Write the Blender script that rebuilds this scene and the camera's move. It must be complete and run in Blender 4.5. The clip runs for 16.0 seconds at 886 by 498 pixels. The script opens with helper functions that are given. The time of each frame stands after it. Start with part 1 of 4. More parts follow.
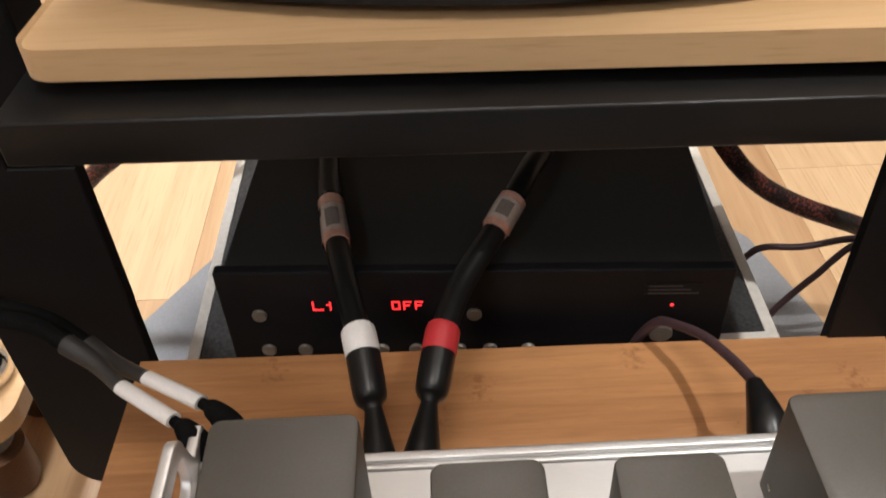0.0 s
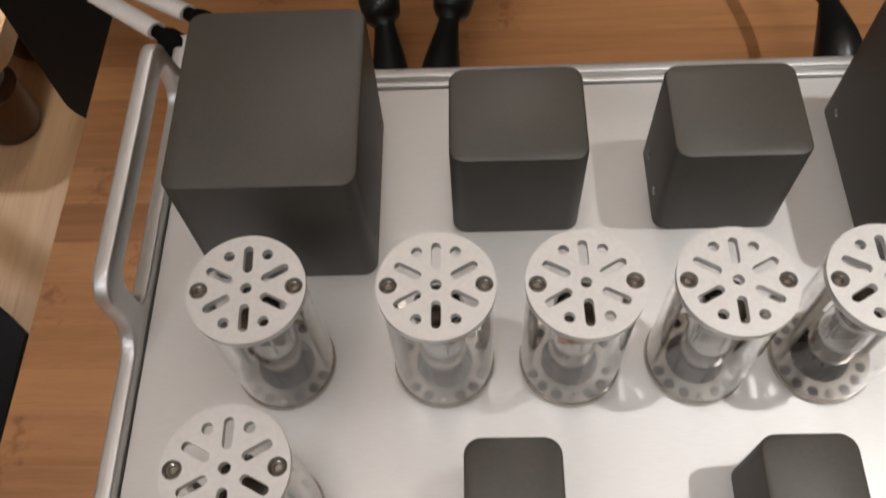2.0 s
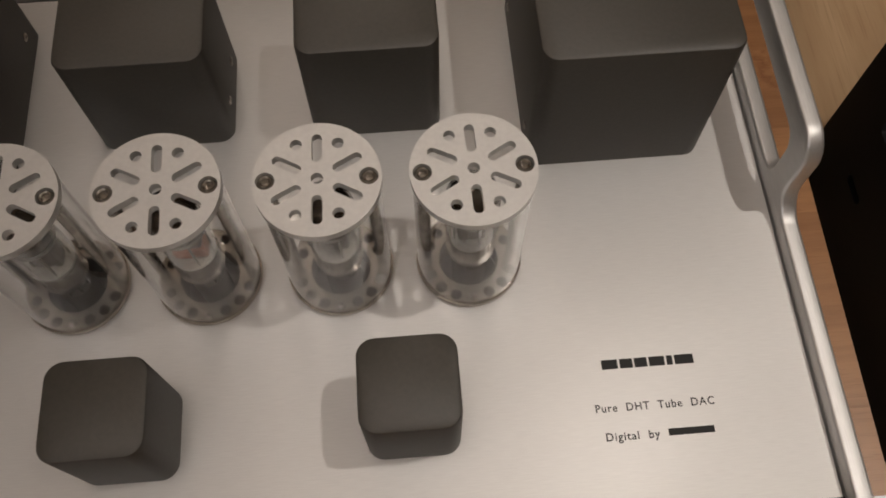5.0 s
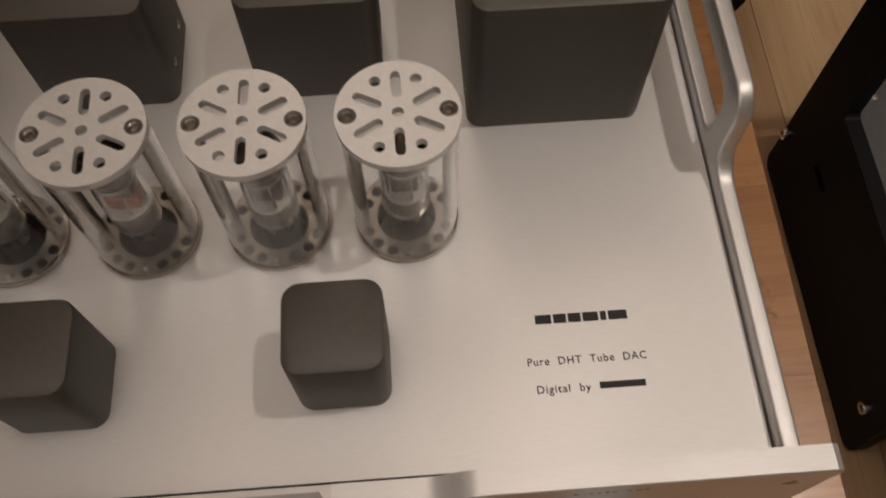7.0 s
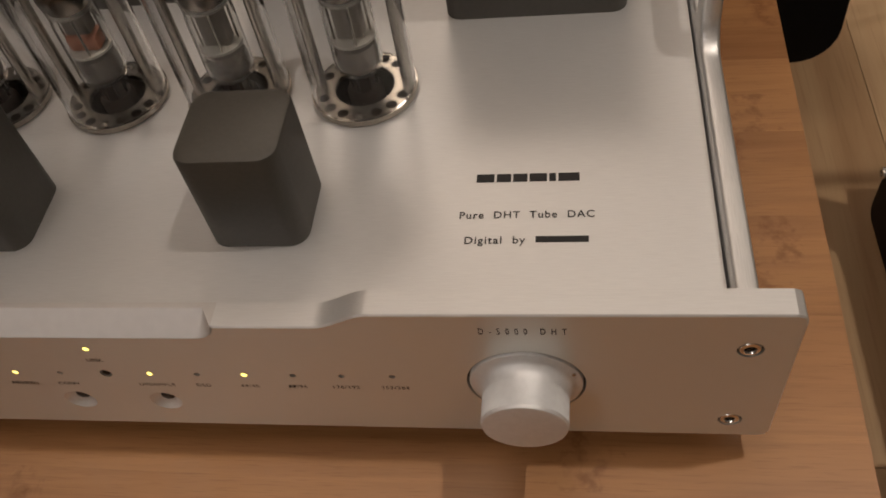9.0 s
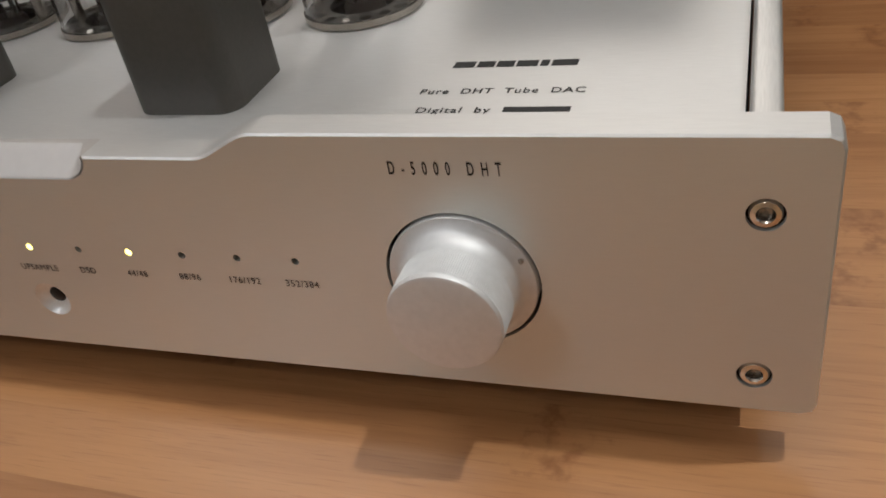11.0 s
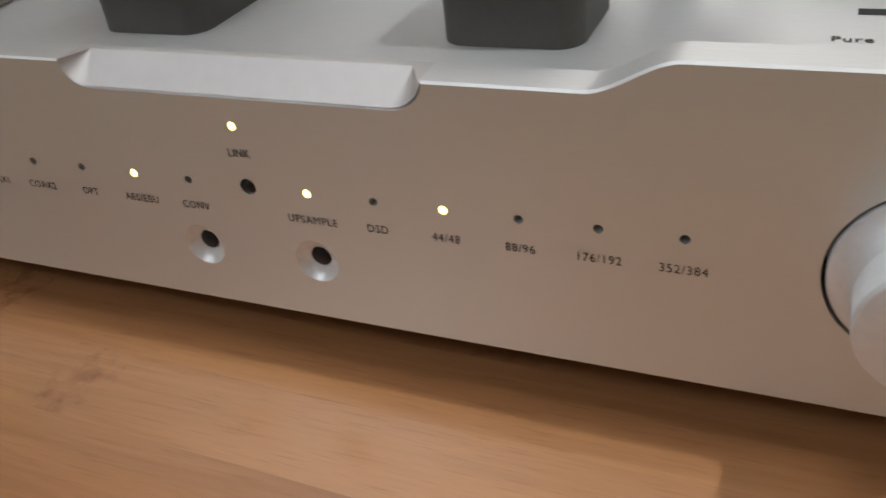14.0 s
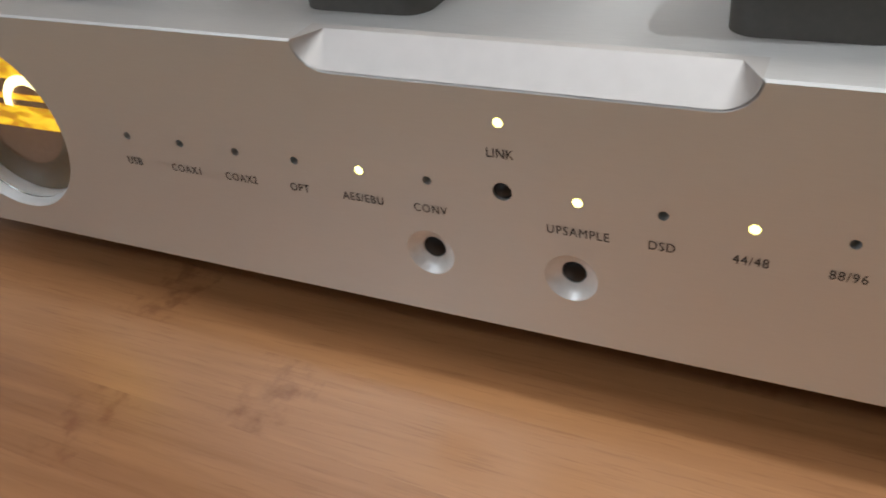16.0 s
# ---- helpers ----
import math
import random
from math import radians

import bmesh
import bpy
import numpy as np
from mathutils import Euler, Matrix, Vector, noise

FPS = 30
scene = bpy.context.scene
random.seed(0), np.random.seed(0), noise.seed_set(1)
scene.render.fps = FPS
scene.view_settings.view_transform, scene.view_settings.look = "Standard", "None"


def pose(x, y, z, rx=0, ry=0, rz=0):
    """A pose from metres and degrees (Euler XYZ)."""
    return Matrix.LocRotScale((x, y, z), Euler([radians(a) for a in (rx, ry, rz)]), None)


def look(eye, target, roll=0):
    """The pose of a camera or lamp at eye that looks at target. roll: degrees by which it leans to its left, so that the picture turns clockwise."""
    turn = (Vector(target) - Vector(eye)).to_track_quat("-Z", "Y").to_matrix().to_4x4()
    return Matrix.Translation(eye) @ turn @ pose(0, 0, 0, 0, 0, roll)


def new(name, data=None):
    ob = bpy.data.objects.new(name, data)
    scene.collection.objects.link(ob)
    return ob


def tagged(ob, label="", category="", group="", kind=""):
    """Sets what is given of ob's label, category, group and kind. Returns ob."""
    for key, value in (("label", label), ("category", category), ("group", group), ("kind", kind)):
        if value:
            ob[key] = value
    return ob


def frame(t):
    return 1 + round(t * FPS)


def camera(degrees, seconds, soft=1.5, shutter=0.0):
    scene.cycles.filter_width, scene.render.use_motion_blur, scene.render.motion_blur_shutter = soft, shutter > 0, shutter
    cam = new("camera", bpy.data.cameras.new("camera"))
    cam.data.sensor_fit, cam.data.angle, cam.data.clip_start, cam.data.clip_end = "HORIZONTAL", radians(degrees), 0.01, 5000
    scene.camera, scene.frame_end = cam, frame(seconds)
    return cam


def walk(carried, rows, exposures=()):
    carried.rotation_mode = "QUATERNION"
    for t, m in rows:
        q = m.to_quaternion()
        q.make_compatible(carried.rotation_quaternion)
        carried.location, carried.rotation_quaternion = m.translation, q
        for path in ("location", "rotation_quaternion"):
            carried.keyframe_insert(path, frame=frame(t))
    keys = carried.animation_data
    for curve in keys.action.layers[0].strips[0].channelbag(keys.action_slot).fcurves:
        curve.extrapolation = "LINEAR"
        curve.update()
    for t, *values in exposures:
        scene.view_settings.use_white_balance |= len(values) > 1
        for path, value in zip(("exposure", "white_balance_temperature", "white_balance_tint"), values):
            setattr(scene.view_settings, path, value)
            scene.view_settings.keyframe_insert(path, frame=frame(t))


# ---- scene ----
cam = camera(54.00, 16.0, 1.75, 0.35)
PATH = [
    (0, (-0.05683, -0.02572, 0.48143), (-0.06406, 1.47056, -0.84563), -3.105),
    (0.5, (-0.06279, -0.02539, 0.45444), (-0.06848, 1.39792, -0.95061), -2.294),
    (1, (-0.06840, -0.01732, 0.43421), (-0.10333, 1.25171, -1.11121), -2.488),
    (1.5, (-0.06038, -0.01210, 0.41456), (-0.13519, 1.12432, -1.22950), -4.775),
    (2, (-0.06019, -0.01725, 0.40639), (-0.13594, 0.93672, -1.34980), -5.226),
    (2.5, (-0.05429, -0.01790, 0.40079), (-0.13748, 0.83386, -1.40686), -6.428),
    (3, (-0.04069, -0.02040, 0.39889), (-0.12044, 0.77967, -1.43238), -6.751),
    (3.5, (-0.01328, -0.02244, 0.39277), (-0.16961, 0.78333, -1.43104), -11.980),
    (4, (0.01062, -0.02306, 0.38673), (-0.00480, 0.79727, -1.43722), -3.349),
    (4.5, (0.03638, -0.02172, 0.38588), (0.10022, 0.79971, -1.43653), 0.214),
    (4.7, (0.04840, -0.02270, 0.38390), (0.11020, 0.80070, -1.43850), -0.290),
    (6.8, (0.07386, -0.04063, 0.37905), (0.13773, 0.81203, -1.42896), 0.042),
    (7, (0.08014, -0.04892, 0.37343), (0.14035, 0.81847, -1.42769), -0.217),
    (7.5, (0.09868, -0.06535, 0.36099), (0.14233, 0.82616, -1.42879), -1.553),
    (8, (0.11567, -0.08440, 0.34359), (0.12903, 0.91144, -1.39081), -3.036),
    (8.5, (0.13527, -0.11648, 0.31316), (-0.02631, 0.98139, -1.35074), -8.917),
    (9, (0.15516, -0.13391, 0.28712), (-0.14726, 1.08278, -1.27116), -11.547),
    (9.5, (0.17118, -0.14689, 0.26050), (-0.20257, 1.16304, -1.20387), -10.570),
    (9.7, (0.17655, -0.15119, 0.24731), (-0.22455, 1.17874, -1.19157), -10.601),
    (11.8, (0.20345, -0.14152, 0.13686), (-0.54946, 1.40790, -0.87922), -11.820),
    (12, (0.20134, -0.13991, 0.13407), (-0.55938, 1.40004, -0.89057), -12.308),
    (12.5, (0.18397, -0.13777, 0.13891), (-0.59878, 1.37383, -0.91103), -12.322),
    (13, (0.15868, -0.13687, 0.13953), (-0.61888, 1.38995, -0.89208), -10.668),
    (13.5, (0.13911, -0.13663, 0.14184), (-0.60033, 1.38163, -0.92967), -8.301),
    (14, (0.11632, -0.13773, 0.14387), (-0.62941, 1.34558, -0.97135), -7.762),
    (14.5, (0.10299, -0.13712, 0.14224), (-0.67469, 1.34189, -0.95673), -7.006),
    (15, (0.08537, -0.13842, 0.14410), (-0.69295, 1.33491, -0.96203), -6.694),
    (15.5, (0.07427, -0.13567, 0.14300), (-0.71400, 1.31685, -0.98342), -6.892),
    (16, (0.05918, -0.13637, 0.14066), (-0.72530, 1.30898, -0.99756), -6.808),
]
EXPOSURES = [(0.0, 0.77, 5950, 9), (1.0, 0.57, 5880, 9), (1.5, 0.39, 5900, 10), (2.0, 0.06, 6000, 10), (2.5, -0.23, 6080, 10), (3.5, -0.51, 6250, 11), (4.5, -0.80, 6450, 12), (7.0, -0.79, 6800, 15), (8.0, -0.80, 6900, 16), (9.5, -0.37, 6650, 11), (12.0, 0.26, 5440, 4), (14.0, 0.21, 5440, 4), (16.0, 0.28, 5440, 4)]
walk(cam, [(t, look(eye, target, roll)) for t, eye, target, roll in PATH], EXPOSURES)

# ---------------------------------------------------------------- light
FLOOR = -0.2387
world = bpy.data.worlds.new("room_world")
scene.world = world
world.use_nodes = True
world.node_tree.nodes["Background"].inputs[0].default_value = (1.0, 0.86, 0.7, 1)
world.node_tree.nodes["Background"].inputs[1].default_value = 0.02


def fill_lamp(place, watts, radius, colour):
    data = bpy.data.lights.new("fill_lamp", "POINT")
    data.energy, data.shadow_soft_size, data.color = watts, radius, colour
    ob = new("fill_lamp", data)
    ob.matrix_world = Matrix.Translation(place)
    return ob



def down_spot(place, watts, radius, cone, blend, colour):
    """An unseen overhead spot that shines straight down."""
    data = bpy.data.lights.new("unseen_spot", "SPOT")
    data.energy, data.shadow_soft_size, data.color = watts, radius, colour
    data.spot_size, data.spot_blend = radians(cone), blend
    ob = new("unseen_spot", data)
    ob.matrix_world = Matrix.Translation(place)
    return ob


WARM = (1.0, 0.92, 0.82)
down_spot((0.84, 0.14, 2.02), 60, 0.026, 55, 0.40, WARM)
# unseen soft lamps added as fill: overhead, front left and back
fill_lamp((-0.12, -0.02, 2.00), 21, 0.35, (1.0, 0.88, 0.78))
fill_lamp((-1.05, -1.60, 1.90), 24, 0.20, (0.98, 0.95, 0.93))
fill_lamp((-0.10, 2.05, 1.90), 23, 0.30, (1.0, 0.86, 0.73))
# two more unseen spots, added to light the floor behind the rack
down_spot((-1.00, 1.25, 2.05), 95, 0.08, 58, 0.40, (1.0, 0.96, 0.92))
down_spot((-0.05, 1.27, 2.05), 90, 0.11, 48, 0.40, WARM)


# ---------------------------------------------------------------- materials
def material(name):
    m = bpy.data.materials.new(name)
    m.use_nodes = True
    nt = m.node_tree
    return m, nt, nt.nodes["Principled BSDF"]


def node(nt, kind, **sets):
    n = nt.nodes.new(kind)
    for key, value in sets.items():
        n.inputs[key.replace("_", " ")].default_value = value
    return n


def coords(nt, scale=(1, 1, 1)):
    geo = nt.nodes.new("ShaderNodeNewGeometry")
    mp = nt.nodes.new("ShaderNodeMapping")
    mp.inputs["Scale"].default_value = scale
    nt.links.new(geo.outputs["Position"], mp.inputs["Vector"])
    return mp.outputs[0]


def ramp(nt, fac, stops):
    r = nt.nodes.new("ShaderNodeValToRGB")
    el = r.color_ramp.elements
    while len(el) < len(stops):
        el.new(0.5)
    for e, (pos, col) in zip(el, stops):
        e.position, e.color = pos, (*col, 1)
    nt.links.new(fac, r.inputs[0])
    return r.outputs[0]


def bump(nt, bsdf, height, strength, distance):
    b = nt.nodes.new("ShaderNodeBump")
    b.inputs["Strength"].default_value = strength
    b.inputs["Distance"].default_value = distance
    nt.links.new(height, b.inputs["Height"])
    nt.links.new(b.outputs[0], bsdf.inputs["Normal"])
    return b


def plain(name, colour, rough=0.5, metal=0.0, vary=0.12, scale=60.0, relief=0.0, shine=0.5):
    """A surface of one colour with two scales of slight unevenness."""
    m, nt, b = material(name)
    v = coords(nt)
    big = node(nt, "ShaderNodeTexNoise", Scale=scale * 0.15, Detail=3.0)
    fine = node(nt, "ShaderNodeTexNoise", Scale=scale * 6, Detail=2.0)
    for n in (big, fine):
        nt.links.new(v, n.inputs["Vector"])
    add = nt.nodes.new("ShaderNodeMath")
    add.operation = "ADD"
    nt.links.new(big.outputs["Fac"], add.inputs[0])
    nt.links.new(fine.outputs["Fac"], add.inputs[1])
    half = nt.nodes.new("ShaderNodeMath")
    half.operation, half.inputs[1].default_value = "MULTIPLY", 0.5
    nt.links.new(add.outputs[0], half.inputs[0])
    lo = tuple(c * (1 - vary) for c in colour)
    hi = tuple(min(1, c * (1 + vary)) for c in colour)
    nt.links.new(ramp(nt, half.outputs[0], [(0.35, lo), (0.65, hi)]), b.inputs["Base Color"])
    b.inputs["Roughness"].default_value = rough
    b.inputs["Metallic"].default_value = metal
    b.inputs["Specular IOR Level"].default_value = shine
    if relief:
        bump(nt, b, fine.outputs["Fac"], 0.5, relief)
    return m


def brushed(name, colour, rough, metal, along, grain=0.1, relief=0.07):
    """Satin anodised aluminium: fine sand-blasted speckle and a faint grain along one axis."""
    m, nt, b = material(name)
    sc = [2600.0, 2600.0, 2600.0]
    sc["xyz".index(along)] = 160.0
    lines = node(nt, "ShaderNodeTexNoise", Scale=1.0, Detail=2.0)
    nt.links.new(coords(nt, sc), lines.inputs["Vector"])
    cloud = node(nt, "ShaderNodeTexNoise", Scale=11.0, Detail=4.0)
    nt.links.new(coords(nt), cloud.inputs["Vector"])
    mix = nt.nodes.new("ShaderNodeMath")
    mix.operation = "MULTIPLY_ADD"
    mix.inputs[1].default_value = 0.5
    nt.links.new(lines.outputs["Fac"], mix.inputs[0])
    sub = nt.nodes.new("ShaderNodeMath")
    sub.operation, sub.inputs[1].default_value = "MULTIPLY", 0.5
    nt.links.new(cloud.outputs["Fac"], sub.inputs[0])
    nt.links.new(sub.outputs[0], mix.inputs[2])
    lo = tuple(c * (1 - grain) for c in colour)
    hi = tuple(c * (1 + grain * 0.6) for c in colour)
    nt.links.new(ramp(nt, mix.outputs[0], [(0.36, lo), (0.64, hi)]), b.inputs["Base Color"])
    rr = ramp(nt, cloud.outputs["Fac"], [(0.3, (rough - 0.05,) * 3), (0.7, (rough + 0.05,) * 3)])
    nt.links.new(rr, b.inputs["Roughness"])
    b.inputs["Metallic"].default_value = metal
    bump(nt, b, lines.outputs["Fac"], relief, 0.00008)
    return m


def timber(name, light, dark, ring_scale, knots, gloss=0.4, along="x"):
    """Wood boards: streaks along the grain, a tone for each board, dark node marks for bamboo."""
    m, nt, b = material(name)
    info = nt.nodes.new("ShaderNodeObjectInfo")
    geo = nt.nodes.new("ShaderNodeNewGeometry")
    shift = nt.nodes.new("ShaderNodeVectorMath")
    shift.operation = "MULTIPLY_ADD"
    shift.inputs[1].default_value = (3.7, 5.1, 2.3)
    nt.links.new(info.outputs["Random"], shift.inputs[0])
    nt.links.new(geo.outputs["Position"], shift.inputs[2])
    mp = nt.nodes.new("ShaderNodeMapping")
    stretch = [ring_scale] * 3
    stretch["xyz".index(along)] = ring_scale * 0.05
    mp.inputs["Scale"].default_value = stretch
    nt.links.new(shift.outputs[0], mp.inputs["Vector"])
    streak = node(nt, "ShaderNodeTexNoise", Scale=1.0, Detail=5.0, Roughness=0.65, Distortion=0.6)
    nt.links.new(mp.outputs[0], streak.inputs["Vector"])
    wide = nt.nodes.new("ShaderNodeMapping")
    stretch2 = [ring_scale * 0.13] * 3
    stretch2["xyz".index(along)] = ring_scale * 0.025
    wide.inputs["Scale"].default_value = stretch2
    nt.links.new(shift.outputs[0], wide.inputs["Vector"])
    patch = node(nt, "ShaderNodeTexNoise", Scale=1.0, Detail=2.0, Distortion=1.2)
    nt.links.new(wide.outputs[0], patch.inputs["Vector"])
    fac = nt.nodes.new("ShaderNodeMix")
    fac.inputs[0].default_value = 0.5
    nt.links.new(streak.outputs["Fac"], fac.inputs[2])
    nt.links.new(patch.outputs["Fac"], fac.inputs[3])
    tone = nt.nodes.new("ShaderNodeMath")
    tone.operation = "MULTIPLY_ADD"
    tone.inputs[1].default_value = 0.20
    nt.links.new(info.outputs["Random"], tone.inputs[0])
    nt.links.new(fac.outputs[0], tone.inputs[2])
    col = ramp(nt, tone.outputs[0], [(0.42, dark), (0.76, light)])
    if knots:
        sep = nt.nodes.new("ShaderNodeSeparateXYZ")
        nt.links.new(shift.outputs[0], sep.inputs[0])
        wob = node(nt, "ShaderNodeTexNoise", Scale=260.0, Detail=3.0)
        nt.links.new(shift.outputs[0], wob.inputs["Vector"])
        wadd = nt.nodes.new("ShaderNodeMath")
        wadd.operation, wadd.inputs[1].default_value = "MULTIPLY_ADD", 0.03
        nt.links.new(wob.outputs["Fac"], wadd.inputs[0])
        nt.links.new(sep.outputs["xyz".index(along)], wadd.inputs[2])
        md = nt.nodes.new("ShaderNodeMath")
        md.operation, md.inputs[1].default_value = "PINGPONG", knots
        nt.links.new(wadd.outputs[0], md.inputs[0])
        near = nt.nodes.new("ShaderNodeMapRange")
        near.inputs[1].default_value, near.inputs[2].default_value = 0.0015, 0.009
        near.inputs[3].default_value, near.inputs[4].default_value = 0.55, 0.0
        nt.links.new(md.outputs[0], near.inputs[0])
        patchy = node(nt, "ShaderNodeTexNoise", Scale=170.0, Detail=3.0)
        nt.links.new(shift.outputs[0], patchy.inputs["Vector"])
        gate = nt.nodes.new("ShaderNodeMapRange")
        gate.inputs[1].default_value, gate.inputs[2].default_value = 0.42, 0.62
        nt.links.new(patchy.outputs["Fac"], gate.inputs[0])
        amt = nt.nodes.new("ShaderNodeMath")
        amt.operation = "MULTIPLY"
        nt.links.new(near.outputs[0], amt.inputs[0])
        nt.links.new(gate.outputs[0], amt.inputs[1])
        mx = nt.nodes.new("ShaderNodeMix")
        mx.data_type = "RGBA"
        mx.inputs[7].default_value = (dark[0] * 0.62, dark[1] * 0.43, dark[2] * 0.33, 1)
        nt.links.new(amt.outputs[0], mx.inputs[0])
        nt.links.new(col, mx.inputs[6])
        col = mx.outputs[2]
    # short dark fibres that run with the grain
    fine = nt.nodes.new("ShaderNodeMapping")
    stretch3 = [1500.0 if knots else 420.0] * 3
    stretch3["xyz".index(along)] = 75.0 if knots else 14.0
    fine.inputs["Scale"].default_value = stretch3
    nt.links.new(shift.outputs[0], fine.inputs["Vector"])
    fibre = node(nt, "ShaderNodeTexNoise", Scale=1.0, Detail=2.0)
    nt.links.new(fine.outputs[0], fibre.inputs["Vector"])
    dash = nt.nodes.new("ShaderNodeMapRange")
    dash.inputs[1].default_value, dash.inputs[2].default_value = 0.56, 0.74
    dash.inputs[3].default_value, dash.inputs[4].default_value = 0.0, 0.32
    nt.links.new(fibre.outputs["Fac"], dash.inputs[0])
    dark_fibre = nt.nodes.new("ShaderNodeMix")
    dark_fibre.data_type = "RGBA"
    dark_fibre.inputs[7].default_value = (dark[0] * 0.72, dark[1] * 0.62, dark[2] * 0.55, 1)
    nt.links.new(dash.outputs[0], dark_fibre.inputs[0])
    nt.links.new(col, dark_fibre.inputs[6])
    col = dark_fibre.outputs[2]
    nt.links.new(col, b.inputs["Base Color"])
    nt.links.new(ramp(nt, streak.outputs["Fac"], [(0.3, (gloss + 0.12,) * 3), (0.7, (gloss - 0.06,) * 3)]), b.inputs["Roughness"])
    bump(nt, b, streak.outputs["Fac"], 0.25, 0.0002)
    b.inputs["Coat Weight"].default_value = 1.0 if knots else 0.25
    b.inputs["Coat IOR"].default_value = 1.6 if knots else 1.5
    b.inputs["Coat Roughness"].default_value = 0.27
    return m


def glassy(name, colour=(1, 1, 1), rough=0.02, ior=1.45):
    m, nt, b = material(name)
    b.inputs["Base Color"].default_value = (*colour, 1)
    b.inputs["Roughness"].default_value = rough
    b.inputs["IOR"].default_value = ior
    b.inputs["Transmission Weight"].default_value = 1.0
    return m


def glowing(name, colour, strength):
    m, nt, b = material(name)
    b.inputs["Base Color"].default_value = (*colour, 1)
    b.inputs["Emission Color"].default_value = (*colour, 1)
    b.inputs["Emission Strength"].default_value = strength
    return m


ALU = (0.74, 0.735, 0.725)
ALU_TOP = brushed("satin_aluminium_plate", ALU, 0.53, 0.80, "x", 0.05)
ALU_FRONT = brushed("satin_aluminium_front", (0.72, 0.73, 0.70), 0.40, 0.60, "x", 0.02, 0.035)
ALU_SIDE = brushed("satin_aluminium_side", ALU, 0.46, 0.84, "y")
ALU_CAP = plain("bead_blasted_aluminium", (0.76, 0.755, 0.74), 0.5, 0.6, 0.05, 90, 0.00005)
ALU_SCOOP = plain("smooth_milled_aluminium", (0.66, 0.635, 0.615), 0.55, 0.7, 0.03, 40)
ALU_TURNED = plain("turned_aluminium", (0.78, 0.785, 0.79), 0.52, 0.45, 0.04, 90)
CUP_METAL = plain("bright_machined_cup", (0.88, 0.87, 0.85), 0.4, 0.25, 0.05, 120)
# metal colour darkened to carry the shade under the tube caps
CAGE_STEEL = plain("shade_toned_metal", (0.42, 0.385, 0.34), 0.24, 0.9, 0.08, 90)
# near-black brown puts the shade of the tube wells into the colour
WELL_SHADE = plain("well_shade_brown", (0.026, 0.017, 0.012), 0.6, 0.0, 0.2, 90, 0.0, 0.12)
CHROME = plain("polished_steel", (0.72, 0.70, 0.67), 0.14, 1.0, 0.04, 40)
GREY_PAINT = plain("dark_grey_textured_paint", (0.057, 0.051, 0.041), 0.50, 0.0, 0.12, 110, 0.00012, 0.75)
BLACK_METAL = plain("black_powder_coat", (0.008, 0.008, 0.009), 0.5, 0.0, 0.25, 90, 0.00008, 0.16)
BLACK_SHELF = plain("black_satin_shelf", (0.009, 0.009, 0.009), 0.36, 0.0, 0.2, 60, 0.00005, 0.4)
BLACK_LIT_TOP = plain("black_metal_lit_tone", (0.022, 0.022, 0.021), 0.45, 0.0, 0.2, 60, 0.0, 0.4)
BLACK_RUBBER = plain("black_rubber", (0.007, 0.007, 0.007), 0.33, 0.0, 0.2, 120, 0.0, 0.4)
BLACK_PRINT = plain("black_print", (0.01, 0.01, 0.01), 0.6, 0.0, 0.1, 60)
SHADE_GREY = plain("socket_shadow_grey", (0.05, 0.048, 0.046), 0.6, 0.1, 0.15, 80)
GREY_BOX = plain("grey_sheet_metal", (0.135, 0.135, 0.14), 0.5, 0.4, 0.08, 40)
BAMBOO = timber("bamboo", (0.518, 0.252, 0.099), (0.314, 0.132, 0.0455), 150.0, 0.13, 0.38, "x")
OAK_FLOOR = timber("pale_oak_laminate", (0.63, 0.44, 0.255), (0.38, 0.215, 0.10), 26.0, 0, 0.42, "y")
BIRCH = timber("pale_birch", (0.71, 0.475, 0.25), (0.60, 0.37, 0.17), 60.0, 0, 0.4, "x")
WHITE_EDGE = plain("white_edge_band", (0.85, 0.80, 0.72), 0.5, 0.0, 0.08, 30)
GREY_MAT = plain("blue_grey_mat", (0.21, 0.215, 0.23), 0.85, 0.0, 0.12, 60, 0.0003)
SPECKLE = plain("speckled_black_stone", (0.035, 0.035, 0.036), 0.5, 0.0, 0.9, 55)
WALL_PAINT = plain("warm_grey_wall", (0.36, 0.34, 0.315), 0.85, 0.0, 0.05, 4)
CEILING_PAINT = plain("white_ceiling", (0.8, 0.79, 0.77), 0.9, 0.0, 0.03, 4)
CLEAR = glassy("clear_glass", (1, 1, 1), 0.02, 1.30)
TUBE_GLASS = glassy("tube_glass", (0.97, 0.97, 0.96), 0.03, 1.3)
MICA = plain("white_mica", (0.42, 0.39, 0.34), 0.6, 0.0, 0.3, 200)
GETTER = plain("silvered_getter", (0.17, 0.14, 0.115), 0.08, 1.0, 0.5, 45, 0.0016)
ANODE = plain("grey_anode_sheet", (0.24, 0.21, 0.18), 0.5, 0.3, 0.15, 200)
STEM = plain("smoky_brown_stem", (0.115, 0.096, 0.08), 0.25, 0.0, 0.55, 80, 0.0010, 0.4)
COPPER = plain("copper_tinted_anode", (0.42, 0.17, 0.10), 0.5, 0.3, 0.15, 200)
LED_LIT = glowing("lit_led_lens", (1.0, 0.79, 0.20), 3.8)
LED_RED = glowing("red_display", (1.0, 0.03, 0.03), 1.0)
AMBER = glowing("lit_amber_dial", (0.88, 0.46, 0.003), 0.9)
amber_tree = AMBER.node_tree
amber_wave = node(amber_tree, "ShaderNodeTexNoise", Scale=1.0, Detail=3.0, Distortion=1.5)
